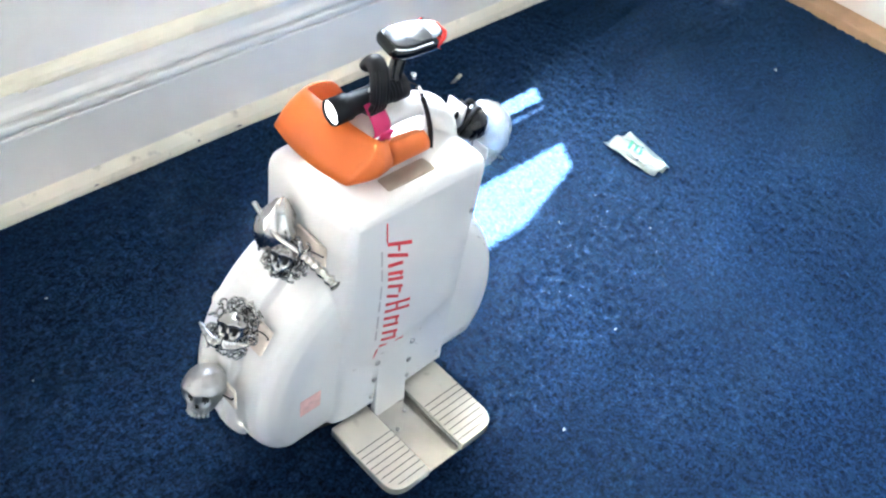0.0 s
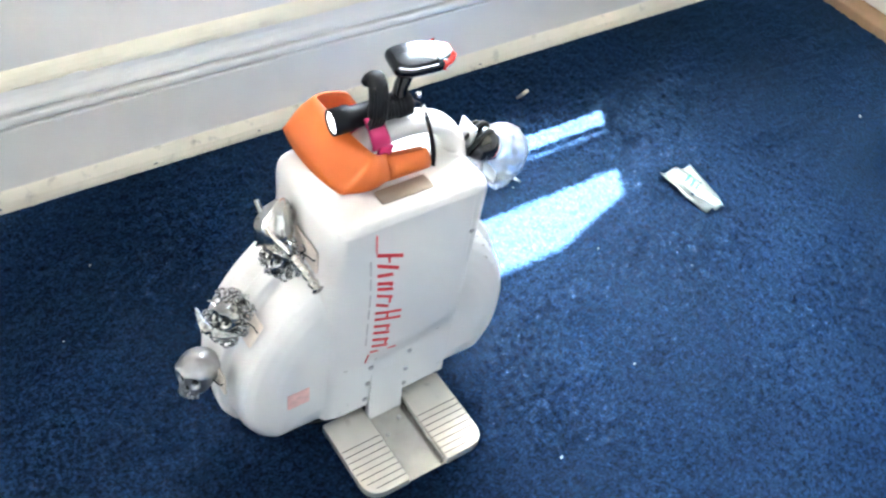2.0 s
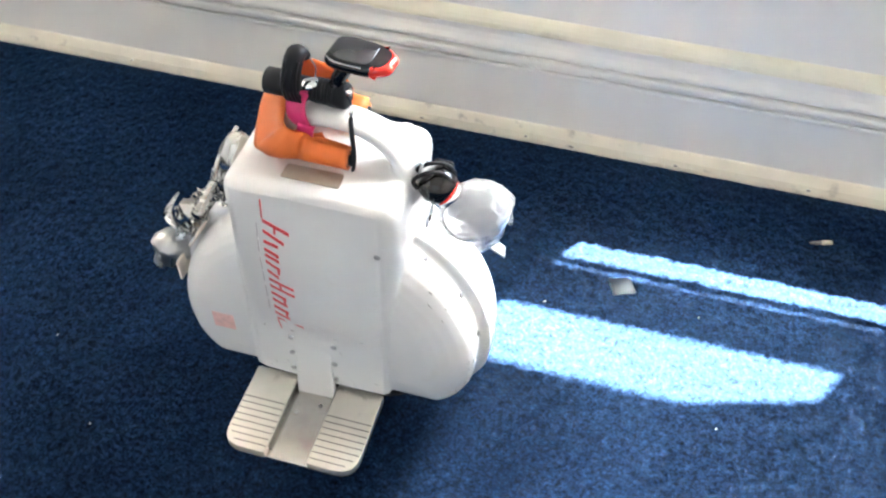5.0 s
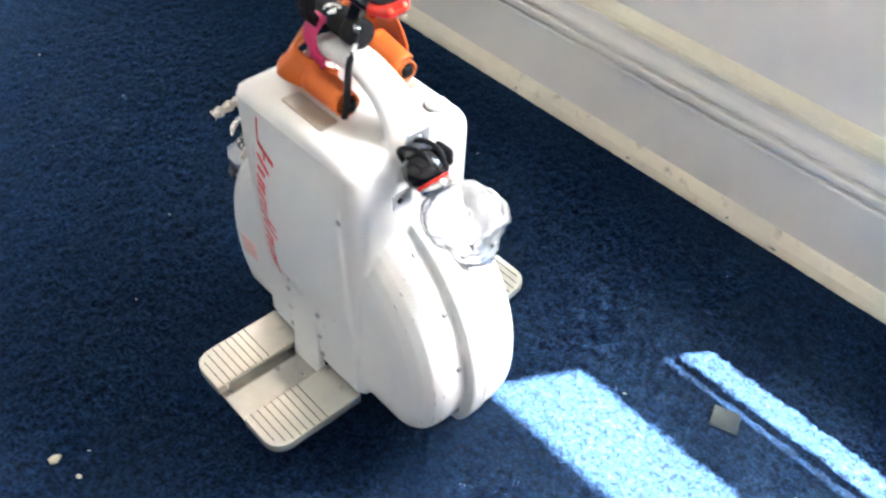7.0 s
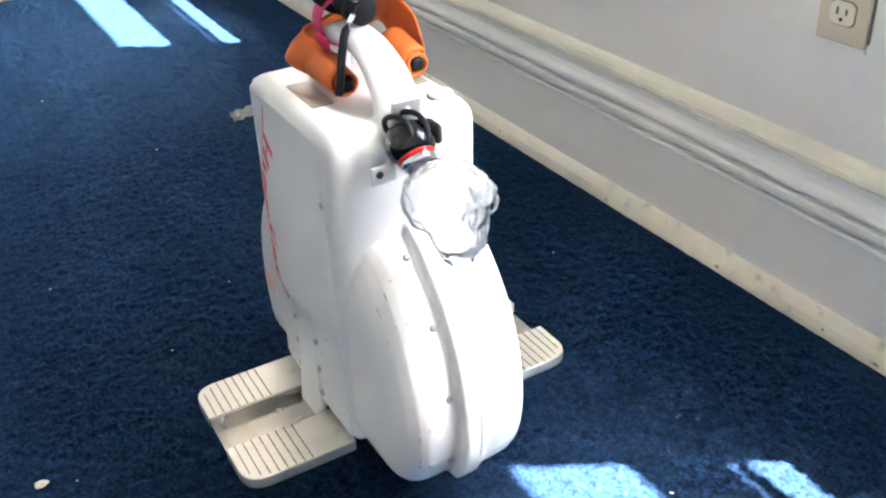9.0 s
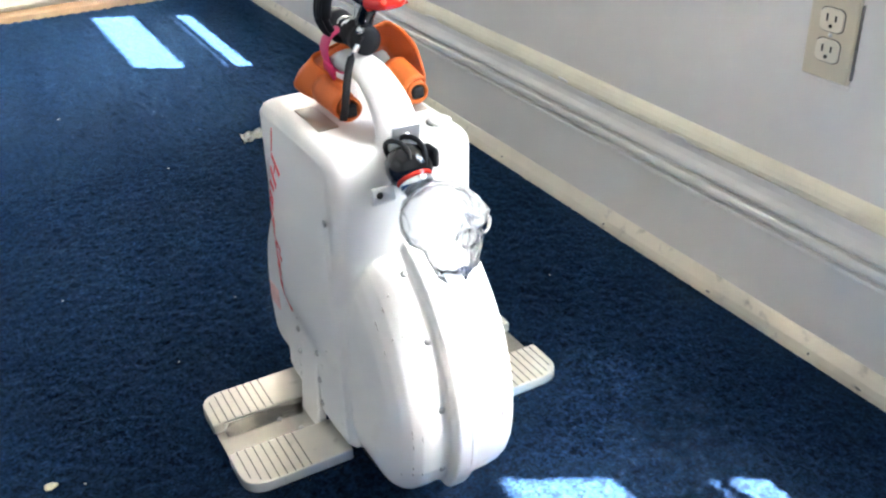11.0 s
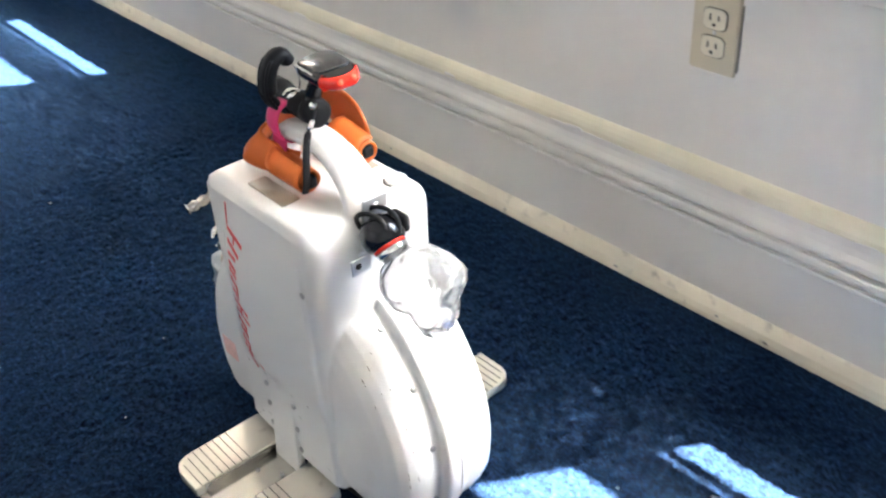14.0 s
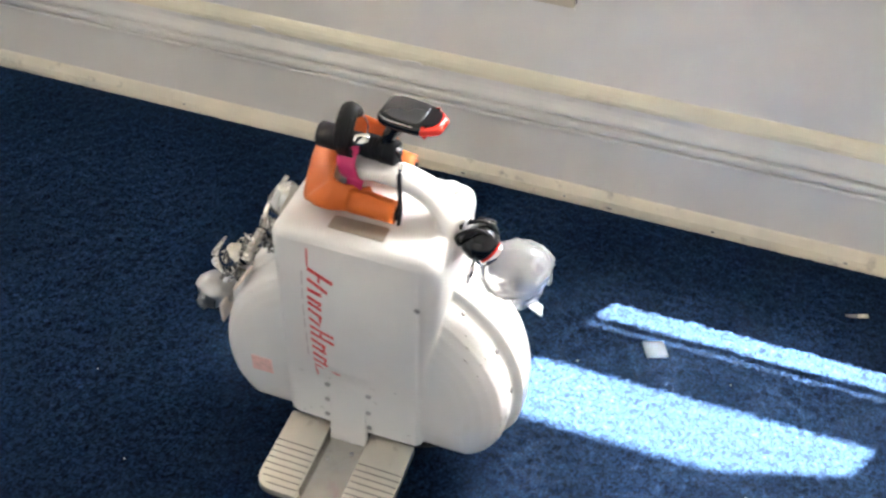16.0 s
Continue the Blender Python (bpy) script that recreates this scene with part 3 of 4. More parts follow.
    # tinted finger pockets, flat with recess shade in the colour, and the switch on top
    pocket_face = part("pocket", prism(rounded([(-0.017, -0.0335), (0.047, -0.0345), (0.046, -0.0130), (-0.016, -0.0130)], 0.003), -0.0005, 0.0008, 0.0003, 1), POCKET_TONE, u, "flat brown plate for a tinted recess, its shade in the colour")
    pocket_face.matrix_basis = pose(0, 0, 0.4374) @ Matrix(((1, 0, 0, 0), (0, 0, 1, 0), (0, 1, 0, 0), (0, 0, 0, 1)))
    part("pocket", rbox(0.0, 0.05, 0.060, 0.078, 0.4366, 0.4379, 0.0004), POCKET_TONE, u)
    part("switch", lathe([(0, 0.011), (0.0038, 0.011), (0.0050, 0.0095), (0.0052, 0.001)], (0.086, 0.070, 0.4365), (0, 0, 1), 22), WHITE, u, "round white push switch")
    # Dark arc drawn at the foot of the switch for its shade.
    part("switch_shade_arc", tube([(0.086 + 0.0118 * math.cos(a), 0.070 + 0.0118 * math.sin(a), 0.4376) for a in [radians(150 + 6 * k) for k in range(26)]], 0.0007, 5), GROOVE, u)
    # charge plug hole on the side, and scuffs
    part("plug", lathe([(0, 0.0036), (0.001, 0.0036), (0.0014, 0.0015)], (0.092, panel_y(0.092, 0.369) - 0.0002, 0.369), (0, -1, 0), 12), SATIN, u)
    part("sticker", rbox(-0.131, -0.103, -0.0474, -0.0462, 0.165, 0.192, 0.0002), PALE_RED, u, "small faded red sticker", smooth=False)
    rng = random.Random(4)
    for k in range(26):
        a = radians(rng.uniform(-16, 46))
        yy, rr = rng.choice([(-0.0255, 0.1825), (-0.017, 0.1862), (-0.0335, 0.1745), (0.02, 0.199), (0.052, 0.1966), (0.066, 0.1945)])
        c = Vector((CX + rr * math.cos(a), yy, CZ + rr * math.sin(a)))
        t = Vector((-math.sin(a), 0, math.cos(a)))
        ln = rng.uniform(0.001, 0.0045)
        part("scuff", tube([c - t * ln, c, c + t * ln], [0.0001, rng.uniform(0.0003, 0.0008), 0.0001], 5), SCUFF, u)
    for k in range(22):
        x, z = rng.uniform(-0.07, 0.085), rng.choice([rng.uniform(0.112, 0.135), rng.uniform(0.12, 0.22)])
        ln, tilt = rng.uniform(0.0015, 0.006), rng.uniform(-0.9, 0.9)
        d = Vector((math.cos(tilt), 0, math.sin(tilt))) * ln
        c = Vector((x, panel_y(x, z) + 0.0002, z))
        part("scuff", tube([c - d, c, c + d], [0.0001, rng.uniform(0.0003, 0.0007), 0.0001], 5), SCUFF if k % 3 else SEAM, u)
    logo(u)
    return u


def pedal(u, side, ys):
    """An open footrest: two ribbed pads with a sunk middle, rounded outer corners, a thin rim and a webbed underside."""
    L = 0.117 if side < 0 else 0.124
    ob = part("pedal", prism(rounded([(-0.0805, 0), (0.0845, 0), (0.0845, L - 0.002), (-0.0805, L - 0.002)], [0.004, 0.004, 0.034, 0.034], 8), -0.018, -0.0125, 0.002, 3), POLISH, u, "worn silver metal footrest")
    flip = Matrix(((1, 0, 0, 0), (0, 0, side, 0), (0, 1, 0, 0), (0, 0, 0, 1)))
    ob.matrix_basis = Matrix.Translation((0, ys - side * 0.008, 0.096)) @ flip
    for x0, x1, rr in ((-0.083, -0.027, [0.004, 0.002, 0.002, 0.036]), (0.027, 0.087, [0.002, 0.004, 0.036, 0.002])):
        inner = x1 if x0 < 0 else x0
        line = rounded([(x0, 0), (x1, 0), (x1, L), (x0, L)], rr, 8)
        pad = part("grip_pad", prism(line, -0.0128, 0.0, 0.0014, 3), ALU, ob, "ribbed metal grip pad")
        part("wall", prism([(inner - 0.0015, 0), (inner + 0.0015, 0), (inner + 0.0015, L - 0.02), (inner - 0.0015, L - 0.004)], -0.016, -0.002, 0.0005, 1), POLISH, pad)
        for k in range(8):
            v = L - 0.0085 - k * 0.0088
            deep = L - v
            cut = 0.036 - math.sqrt(max(0.0, 0.036 ** 2 - max(0.0, 0.036 - deep) ** 2)) + 0.0012
            a, b_ = (x0 + cut, x1 - 0.001) if x0 < 0 else (x0 + 0.001, x1 - cut)
            # Grooves are not cut: thin dark strips lie on the pad.
            part("rib_groove", rbox(a, b_, -0.0008, 0.00035, v - 0.00055, v + 0.00055), GROOVE, pad, smooth=False)
        outer = x0 if x0 < 0 else x1
        s = 1 if x0 < 0 else -1
        part("flange", prism(rounded([(outer + s * 0.014, 0.004), (outer + s * 0.024, 0.004), (outer + s * 0.028, L * 0.80), (outer + s * 0.022, L * 0.84)], 0.004, 4), -0.030, -0.005, 0.004, 4), POLISH, ob)
        for k in range(5):
            v = 0.012 + 0.0185 * k
            part("web", rbox(min(outer + s * 0.004, outer + s * 0.016), max(outer + s * 0.004, outer + s * 0.016), -0.027 + 0.0012 * k, -0.0115, v, v + 0.0022, 0.0004), POLISH, ob, smooth=False)
    for k in range(4):
        part("web", rbox(-0.076 + k * 0.003, 0.08 - k * 0.003, -0.026, -0.018, 0.018 + k * 0.026, 0.022 + k * 0.026, 0.001), POLISH, ob, smooth=False)
    # Darker patch at the inner end of the sunk middle.
    part("dark_patch", prism(rounded([(-0.026, 0.001), (0.026, 0.001), (0.022, 0.016), (-0.024, 0.012)], 0.005), -0.0126, -0.0120, 0.0002, 1), GROOVE, ob)
    for x, v in ((0.012, 0.03), (-0.014, 0.046)):
        part("bolt", lathe([(0, 0.0028), (0.0015, 0.0028), (0.002, 0.001)], (x, -0.0128, v), (0, 1, 0), 10), SATIN, ob)


def logo(u):
    """Maker's mark as plain red strokes that run down the side panel, with a fine grey line beside it."""
    y = -0.0006

    def laid(b):
        for v in b.verts:
            v.co.y += panel_y(v.co.x, v.co.z)
        return b

    lg = part("logo", laid(rbox(-0.0345, -0.0330, y, y + 0.001, 0.394, 0.418)), RED_INK, u, "red printed maker's mark", smooth=False)
    z = 0.393
    strokes = [(0.026, 0.022, -0.010), (0.015, 0.006, -0.002), (0.015, 0.013, -0.004), (0.015, 0.024, -0.006), (0.026, 0.018, -0.005), (0.016, 0.019, -0.004), (0.016, 0.019, -0.004), (0.028, 0.008, -0.004)]
    for h, w, sl in strokes:
        h *= 1.18
        b = bmesh.new()
        for a0, a1 in ((0.0, 0.30), (0.62, 0.92)) if w > 0.01 else ((0.1, 0.7),):
            q = []
            for px, pz in ((0, z - w * a0), (h * (1 if a0 == 0 or w < 0.02 else 0.8), z - w * a0 + sl), (h * (1 if a0 == 0 or w < 0.02 else 0.8), z - w * a0 + sl - 0.0042), (0, z - w * a0 - 0.0042)):
                q.append((-0.0335 + px, pz))
            lo = [b.verts.new((px, y, pz)) for px, pz in q]
            hi = [b.verts.new((px, y + 0.001, pz)) for px, pz in q]
            b.faces.new(lo)
            b.faces.new(hi)
            for k in range(4):
                b.faces.new((lo[k], lo[(k + 1) % 4], hi[(k + 1) % 4], hi[k]))
        if w > 0.012:
            f = 0.5 if h > 0.02 else 0.92
            merge(b, rbox(-0.0335 + h * f - 0.0026, -0.0335 + h * f, y, y + 0.001, z - w * 0.72, z - w * 0.02 + sl * f))
        part("stroke", laid(b), RED_INK, lg, smooth=False)
        z -= w + 0.0052
    part("underline", laid(rbox(-0.0350, -0.0336, y, y + 0.001, z - 0.018, z + 0.004)), RED_INK, lg, smooth=False)
    top = 0.385
    for k in range(6):
        part("small_print", laid(rbox(-0.0415, -0.0397, y + 0.0002, y + 0.001, top - 0.024 * k - (0.016 if k % 2 else 0.020), top - 0.024 * k)), GREY_INK, lg, smooth=False)


unicycle()


# ---- orange strap round the handle ----
def band(bottom, top, thick, bulge=0.0):
    """A strap between the line of its lower edge and that of its upper edge, bowed outwards across its width."""
    b = bmesh.new()
    rows = []
    for p, q in zip(bottom, top):
        p, q = Vector(p), Vector(q)
        rows.append([p.lerp(q, k / 6) for k in range(7)])
    n = len(rows)
    grid = []
    for i, row in enumerate(rows):
        d = rows[min(i + 1, n - 1)][3] - rows[max(i - 1, 0)][3]
        side = d.cross(row[6] - row[0]).normalized()
        line = []
        for k, p in enumerate(row):
            line.append(p + side * (bulge[i] if isinstance(bulge, list) else bulge) * math.sin(math.pi * k / 6))
        grid.append((line, [p - side * thick for p in line]))
    rings = [[b.verts.new(p) for p in a + c[::-1]] for a, c in grid]
    for r0, r1 in zip(rings, rings[1:]):
        for k in range(14):
            b.faces.new((r0[k], r0[(k + 1) % 14], r1[(k + 1) % 14], r1[k]))
    b.faces.new(rings[0])
    b.faces.new(rings[-1])
    return b


def scroll(c0, c1, r0, r1, turns, start, thick, hole=0.42, squash=0.9):
    """A strap end rolled up about the line c0 to c1, open at both ends."""
    c0, c1 = Vector(c0), Vector(c1)
    n = 56
    low, high = [], []
    for k in range(n):
        a = radians(start) + 2 * math.pi * turns * k / (n - 1)
        f = 1 - (1 - hole) * k / (n - 1)
        u = Vector((0, math.cos(a), squash * math.sin(a)))
        low.append(c0 + u * r0 * f)
        high.append(c1 + u * r1 * f)
    return band(low, high, thick)


def orange_strap():
    s = thing("orange_strap", "wide orange rubber strap looped and rolled round the handle", "strap")
    near_low = spline([(0.012, 0.016, 0.4420), (0.000, 0.009, 0.4425), (-0.018, 0.000, 0.4430), (-0.036, -0.0060, 0.4440), (-0.0480, -0.0075, 0.4450), (-0.0530, -0.0060, 0.4460)], 5)
    near_high = spline([(0.014, 0.014, 0.4650), (0.008, 0.005, 0.4700), (0.000, -0.003, 0.4765), (-0.007, -0.0080, 0.4810), (-0.0125, -0.0095, 0.4845), (-0.0160, -0.0080, 0.4865)], 5)
    face_low = spline([(-0.0548, -0.003, 0.4465), (-0.0620, 0.020, 0.4490), (-0.0668, 0.045, 0.4535), (-0.0680, 0.068, 0.4580), (-0.0665, 0.0875, 0.4630)], 5)
    face_high = spline([(-0.0180, -0.005, 0.4870), (-0.0235, 0.018, 0.4900), (-0.0280, 0.040, 0.4940), (-0.0315, 0.060, 0.4975), (-0.0345, 0.0775, 0.5010)], 5)
    far_low = spline([(-0.0630, 0.0905, 0.4605), (-0.050, 0.0915, 0.452), (-0.024, 0.0900, 0.4440), (0.016, 0.087, 0.4410)], 5)
    far_high = spline([(-0.0320, 0.0810, 0.5000), (-0.016, 0.0850, 0.4965), (0.008, 0.0870, 0.486), (0.022, 0.087, 0.466)], 5)
    bulge = [-0.017 * min(1.0, (len(near_low) - 1 - k) / 7) for k in range(len(near_low))] + [-0.010 * math.sin(math.pi * k / (len(face_low) - 1)) for k in range(len(face_low))] + [-0.003] * len(far_low)
    part("strap", band(near_low + face_low + far_low, near_high + face_high + far_high, 0.0026, bulge), ORANGE, s)
    roll = part("near_roll", scroll((0.000, -0.002, 0.4575), (0.050, -0.003, 0.4540), 0.0190, 0.0160, 1.75, 100, 0.0026), ORANGE, s, "rolled orange strap end")
    part("fastener", rbox(0.040, 0.0555, -0.0105, 0.003, 0.447, 0.459, 0.003), RUBBER, roll, "black hook-and-loop end")
    part("inner_turn", scroll((-0.002, -0.003, 0.4565), (0.050, -0.004, 0.4535), 0.0085, 0.0070, 0.9, 30, 0.002), ORANGE, roll)
    roll = part("far_roll", scroll((-0.004, 0.071, 0.4575), (0.044, 0.070, 0.4535), 0.0195, 0.0165, 1.75, 60, 0.0026), ORANGE, s, "rolled orange strap end")
    part("fastener", rbox(0.032, 0.047, 0.064, 0.077, 0.447, 0.459, 0.003), RUBBER, roll, "black hook-and-loop end")


orange_strap()


# ---- lamps and clamps on the handle ----
def flashlight():
    f = thing("flashlight", "small black flashlight switched on, tied to the handle", "flashlight")
    p0, p1 = Vector((-0.046, 0.029, 0.508)), Vector((0.036, 0.022, 0.512))
    d = (p1 - p0).normalized()
    L = (p1 - p0).length
    part("barrel", lathe([(0.005, 0.0122), (0.0, 0.0126), (0.0, 0.0138), (0.020, 0.0138), (0.023, 0.0118), (0.05, 0.0116), (0.052, 0.0128), (L - 0.012, 0.0128), (L - 0.004, 0.0115), (L, 0.007)], p0, d), RUBBER, f, "black knurled barrel")
    for k in range(6):
        part("knurl", lathe([(0.055 + k * 0.0042, 0.0129), (0.056 + k * 0.0042, 0.0135), (0.057 + k * 0.0042, 0.0129)], p0, d, 20), RUBBER, f)
    part("lens", lathe([(0.0, 0.001), (0.0012, 0.0100), (0.0024, 0.0121), (0.0040, 0.0121)], p0 + d * 0.0004, d), LAMP_ON, f, "bright lit lens")
    # lanyard from the tail
    cord = spline([(0.043, 0.018, 0.516), (0.050, 0.010, 0.512), (0.052, 0.0, 0.498), (0.055, -0.006, 0.48), (0.057, -0.010, 0.462), (0.056, -0.013, 0.447)], 5)
    lan = part("lanyard", tube(cord, [0.0014] * 9 + [0.0040] * (len(cord) - 9), 8, flat=0.5), RUBBER, f, "black wrist cord")
    part("crimp", tube(cord[5:9], 0.0026, 8), CHROME, lan, "small chrome crimp")


def pink_tape():
    t = []
    for k in range(21):
        a = 2 * math.pi * k / 20
        t.append((-0.004 + 0.003 * math.sin(2 * a), YC + 0.0215 * math.cos(a), 0.492 + 0.021 * math.sin(a)))
    bm = tube(t, 0.0105, 8, flat=0.16, up=(1, 0, 0))
    tp = solid("pink_tape", bm, PINK, "bright pink tape tying the lamps to the handle", "tape")
    part("knot", turned(rbox(-0.006, 0.012, -0.002, 0.002, -0.014, 0.004, 0.0015), pose(0.000, -0.001, 0.481, 8, 14, 8)), PINK, tp)


def rubber_mount():
    """An upright rubber strap mount: a thick C-shaped band with ribs and a small chrome hook."""
    m = thing("rubber_mount", "black ribbed rubber lamp strap standing up on the handle", "strap")
    c = spline([(-0.004, 0.026, 0.500), (-0.008, 0.011, 0.506), (-0.009, 0.003, 0.522), (-0.008, 0.004, 0.540), (-0.006, 0.010, 0.554), (-0.005, 0.019, 0.558), (-0.005, 0.025, 0.550)], 6)
    n = len(c)
    part("band", tube(c, [0.0072 if k < n * 0.35 else 0.0104 for k in range(n)], 14, flat=0.68, up=(1, 0, 0)), RUBBER, m)
    for dx in (-0.0062, -0.0021, 0.0021, 0.0062):
        part("rib", tube([p + Vector((dx, -0.0052, 0.001)) for p in c[6:26]], 0.0019, 8), RUBBER, m)
    part("hook", lathe([(0, 0.006), (0.004, 0.0075), (0.014, 0.0075), (0.017, 0.005)], (-0.004, 0.018, 0.517), (1, 0.4, 0.1), 16), CHROME, m, "chrome end cap")
    part("wire", tube(spline([(0.006, 0.026, 0.520), (0.008, 0.028, 0.535), (0.003, 0.026, 0.548)], 5), 0.0008, 6), CHROME, m, "thin steel wire")


def solar_light():
    s = thing("solar_tail_light", "black solar bicycle light with red end lens on a short stem", "bicycle light")
    tilt = pose(0.054, 0.031, 0.556, 4, -1, -8) @ Matrix.Scale(0.8, 4)
    plan = rounded([(-0.040, -0.022), (-0.020, -0.028), (0.024, -0.026), (0.046, -0.014), (0.046, 0.014), (0.024, 0.026), (-0.020, 0.028), (-0.040, 0.022)], 0.016, 8)
    up = Matrix(((1, 0, 0, 0), (0, 0, 1, 0), (0, 1, 0, 0), (0, 0, 0, 1)))
    body = part("body", prism(plan, -0.010, 0.007, 0.0075, 6), GLOSS, s)
    body.matrix_basis = tilt @ up
    inner = rounded([(-0.034, -0.014), (-0.020, -0.022), (0.020, -0.021), (0.022, 0.0), (0.020, 0.021), (-0.020, 0.022), (-0.034, 0.014)], 0.008, 5)
    cell = part("solar_cell", prism(inner, 0.0062, 0.0088, 0.001, 2), PANEL, body, "dark glossy solar cell")
    red = rounded([(0.0235, -0.0262), (0.036, -0.0205), (0.0475, -0.0125), (0.0475, 0.0125), (0.036, 0.0205), (0.0235, 0.0262)], [0.003, 0.014, 0.014, 0.014, 0.014, 0.003], 7)
    lens = part("red_lens", prism(red, -0.0095, 0.0066, 0.0072, 5), RED_LENS, body, "red end lens with two small lamps")
    for dy in (-0.008, 0.008):
        part("led", lathe([(0, 0.004), (0.002, 0.004), (0.004, 0.001)], (0.0440, 0.0006, dy), (1, 0, 0), 12), LED_RED, lens)
    rim = [(x, 0.0068, y) for x, y in rounded([(-0.040, -0.017), (-0.023, -0.0275), (0.020, -0.0262)], 0.01, 5)][3:-3]
    part("rim", tube(rim, 0.0009, 6), CHROME, body, "thin chrome edge")
    stem = part("stem", tube(spline([(0.030, 0.024, 0.512), (0.032, 0.026, 0.528), (0.040, 0.029, 0.543)], 5), [0.009] * 4 + [0.008] * 7, 12), GLOSS, s, "black swivel stem")
    clamp = part("clamp", lathe([(-0.011, 0.010), (-0.009, 0.0140), (0.007, 0.0140), (0.009, 0.010)], (0.034, 0.023, 0.511), (1, -0.1, 0.1), 20), RUBBER, s, "black round clamp")
    part("screw", lathe([(0, 0.0035), (0.004, 0.0035), (0.0045, 0.001)], (0.046, 0.016, 0.523), (0.5, -1, 0.4), 10), CHROME, clamp)


def front_light():
    f = thing("front_light", "black rubber bicycle light with silver and red ring, strapped on", "bicycle light")
    c = Vector((0.139, 0.010, 0.428))
    d = Vector((0.72, 0.0, -0.62)).normalized()
    part("casing", lathe([(-0.017, 0.004), (-0.016, 0.012), (-0.010, 0.0190), (0.0, 0.0212), (0.008, 0.0200), (0.012, 0.0172), (0.0135, 0.012)], c, d, 26), GLOSS, f, "black rubber casing")
    part("red_ring", lathe([(0.010, 0.0125), (0.010, 0.0162), (0.0145, 0.0162), (0.0145, 0.0125)], c, d, 26), RED_LENS, f)
    part("silver_ring", lathe([(0.0146, 0.0125), (0.0146, 0.0155), (0.021, 0.0155), (0.022, 0.0125)], c, d, 26), CHROME, f)
    part("lens", lathe([(0.02, 0.0138), (0.025, 0.012), (0.0265, 0.002)], c, d, 22), CLEAR, f, "clear lens")
    for dy, r in ((-0.008, 0.0180), (0.006, 0.0190)):
        loop = [c + Vector((-0.004 + r * 1.1 * math.cos(a), dy + 0.004 * math.sin(2 * a), r * 1.1 * math.sin(a) + 0.003)) for a in [radians(-30 + 15 * k) for k in range(17)]]
        part("strap", tube(loop, 0.0024, 8), RUBBER, f, "black rubber strap")
    part("lug", rbox(0.128, 0.150, 0.028, 0.036, 0.424, 0.442, 0.004), RUBBER, f)
    br = part("bracket", turned(rbox(-0.0015, 0.0015, -0.0135, 0.0135, -0.012, 0.016, 0.0008), pose(0.121, 0.017, 0.443, 0, 10, 0)), STEEL, f, "small grey steel bracket")
    part("rivet", lathe([(0, 0.004), (0.0015, 0.0035), (0.002, 0.001)], (0.1235, 0.017, 0.449), (1, 0, 0.1), 12), CHROME, br)
    tab = part("side_tab", rbox(0.136, 0.1385, -0.026, -0.004, 0.398, 0.414, 0.001), STEEL, f, "zinc tab with a hole")
    part("hole", lathe([(0, 0.0032), (0.0012, 0.0032)], (0.1382, -0.019, 0.407), (1, 0, 0), 12), SLOT, tab)


flashlight()
pink_tape()
rubber_mount()
solar_light()
front_light()


# ---- skull ornaments ----
def skull_mesh(size, seg=40, detail=0.0, jaw=1.0):
    """A skull that faces -x: a round cranium, brow, two sunk eye sockets, nose hole and a narrower jaw with teeth."""
    b = bmesh.new()
    bmesh.ops.create_uvsphere(b, u_segments=seg, v_segments=seg - 8, radius=1)
    b.verts.index_update()
    sockets = {}
    for v in b.verts:
        p = v.co.copy()
        q = p.copy()
        low = max(0.0, -p.z - 0.05)
        q.y *= 0.82 - 0.26 * low
        q.x *= 1.0 - 0.25 * low
        q.z = p.z * (0.86 if p.z > 0 else 1.05 * jaw)
        if p.x > 0 and p.z < -0.25:
            q.x *= 0.35
        if p.x < 0:
            for ey in (-0.36, 0.36):
                d2 = ((p.y - ey) ** 2 + (p.z + 0.12) ** 2) / 0.055
                q.x += 0.42 * math.exp(-d2)
            q.x += 0.28 * math.exp(-((p.y / 0.13) ** 2 + ((p.z + 0.45) / 0.13) ** 2))
            q.x -= 0.10 * math.exp(-((p.z - 0.18) / 0.12) ** 2)
            if p.z < -0.6:
                q.x += 0.05 * math.sin(p.y * 40)
                q.x += 0.10 * math.exp(-((p.z + 0.78) / 0.05) ** 2)
        if detail:
            q += p * detail * noise.noise(p * 5)
        v.co = q * size
        sockets[v.index] = p
    # Faces in the eye sockets, nose hole and tooth gap take the darker slot.
    for f in b.faces:
        c = sum((sockets[v.index] for v in f.verts), Vector()) / len(f.verts)
        eye = min((c.y - 0.36) ** 2, (c.y + 0.36) ** 2) + (c.z + 0.12) ** 2
        nose = (c.y / 0.09) ** 2 + ((c.z + 0.45) / 0.1) ** 2
        gap = abs(c.z + 0.78) < 0.025 and abs(c.y) < 0.4
        if c.x < 0 and (eye < 0.034 or nose < 1 or gap):
            f.material_index = 1
    return b


def teeth(size, m, parent):
    """Two rows of small teeth across the front of a skull."""
    for z, drop in ((-0.74, -0.10), (-0.93, 0.09)):
        for k in range(7):
            a = radians(-48 + 16 * k)
            p = Vector((-0.66 * math.cos(a), 0.50 * math.sin(a), z)) * size
            b = rbox(-0.075 * size, 0.075 * size, -0.06 * size, 0.06 * size, -0.085 * size, 0.085 * size, 0.03 * size)
            part("tooth", turned(b, m @ Matrix.Translation(p) @ pose(0, 0, 0, 0, drop * 90, math.degrees(a) * -0.7)), SATIN, parent)


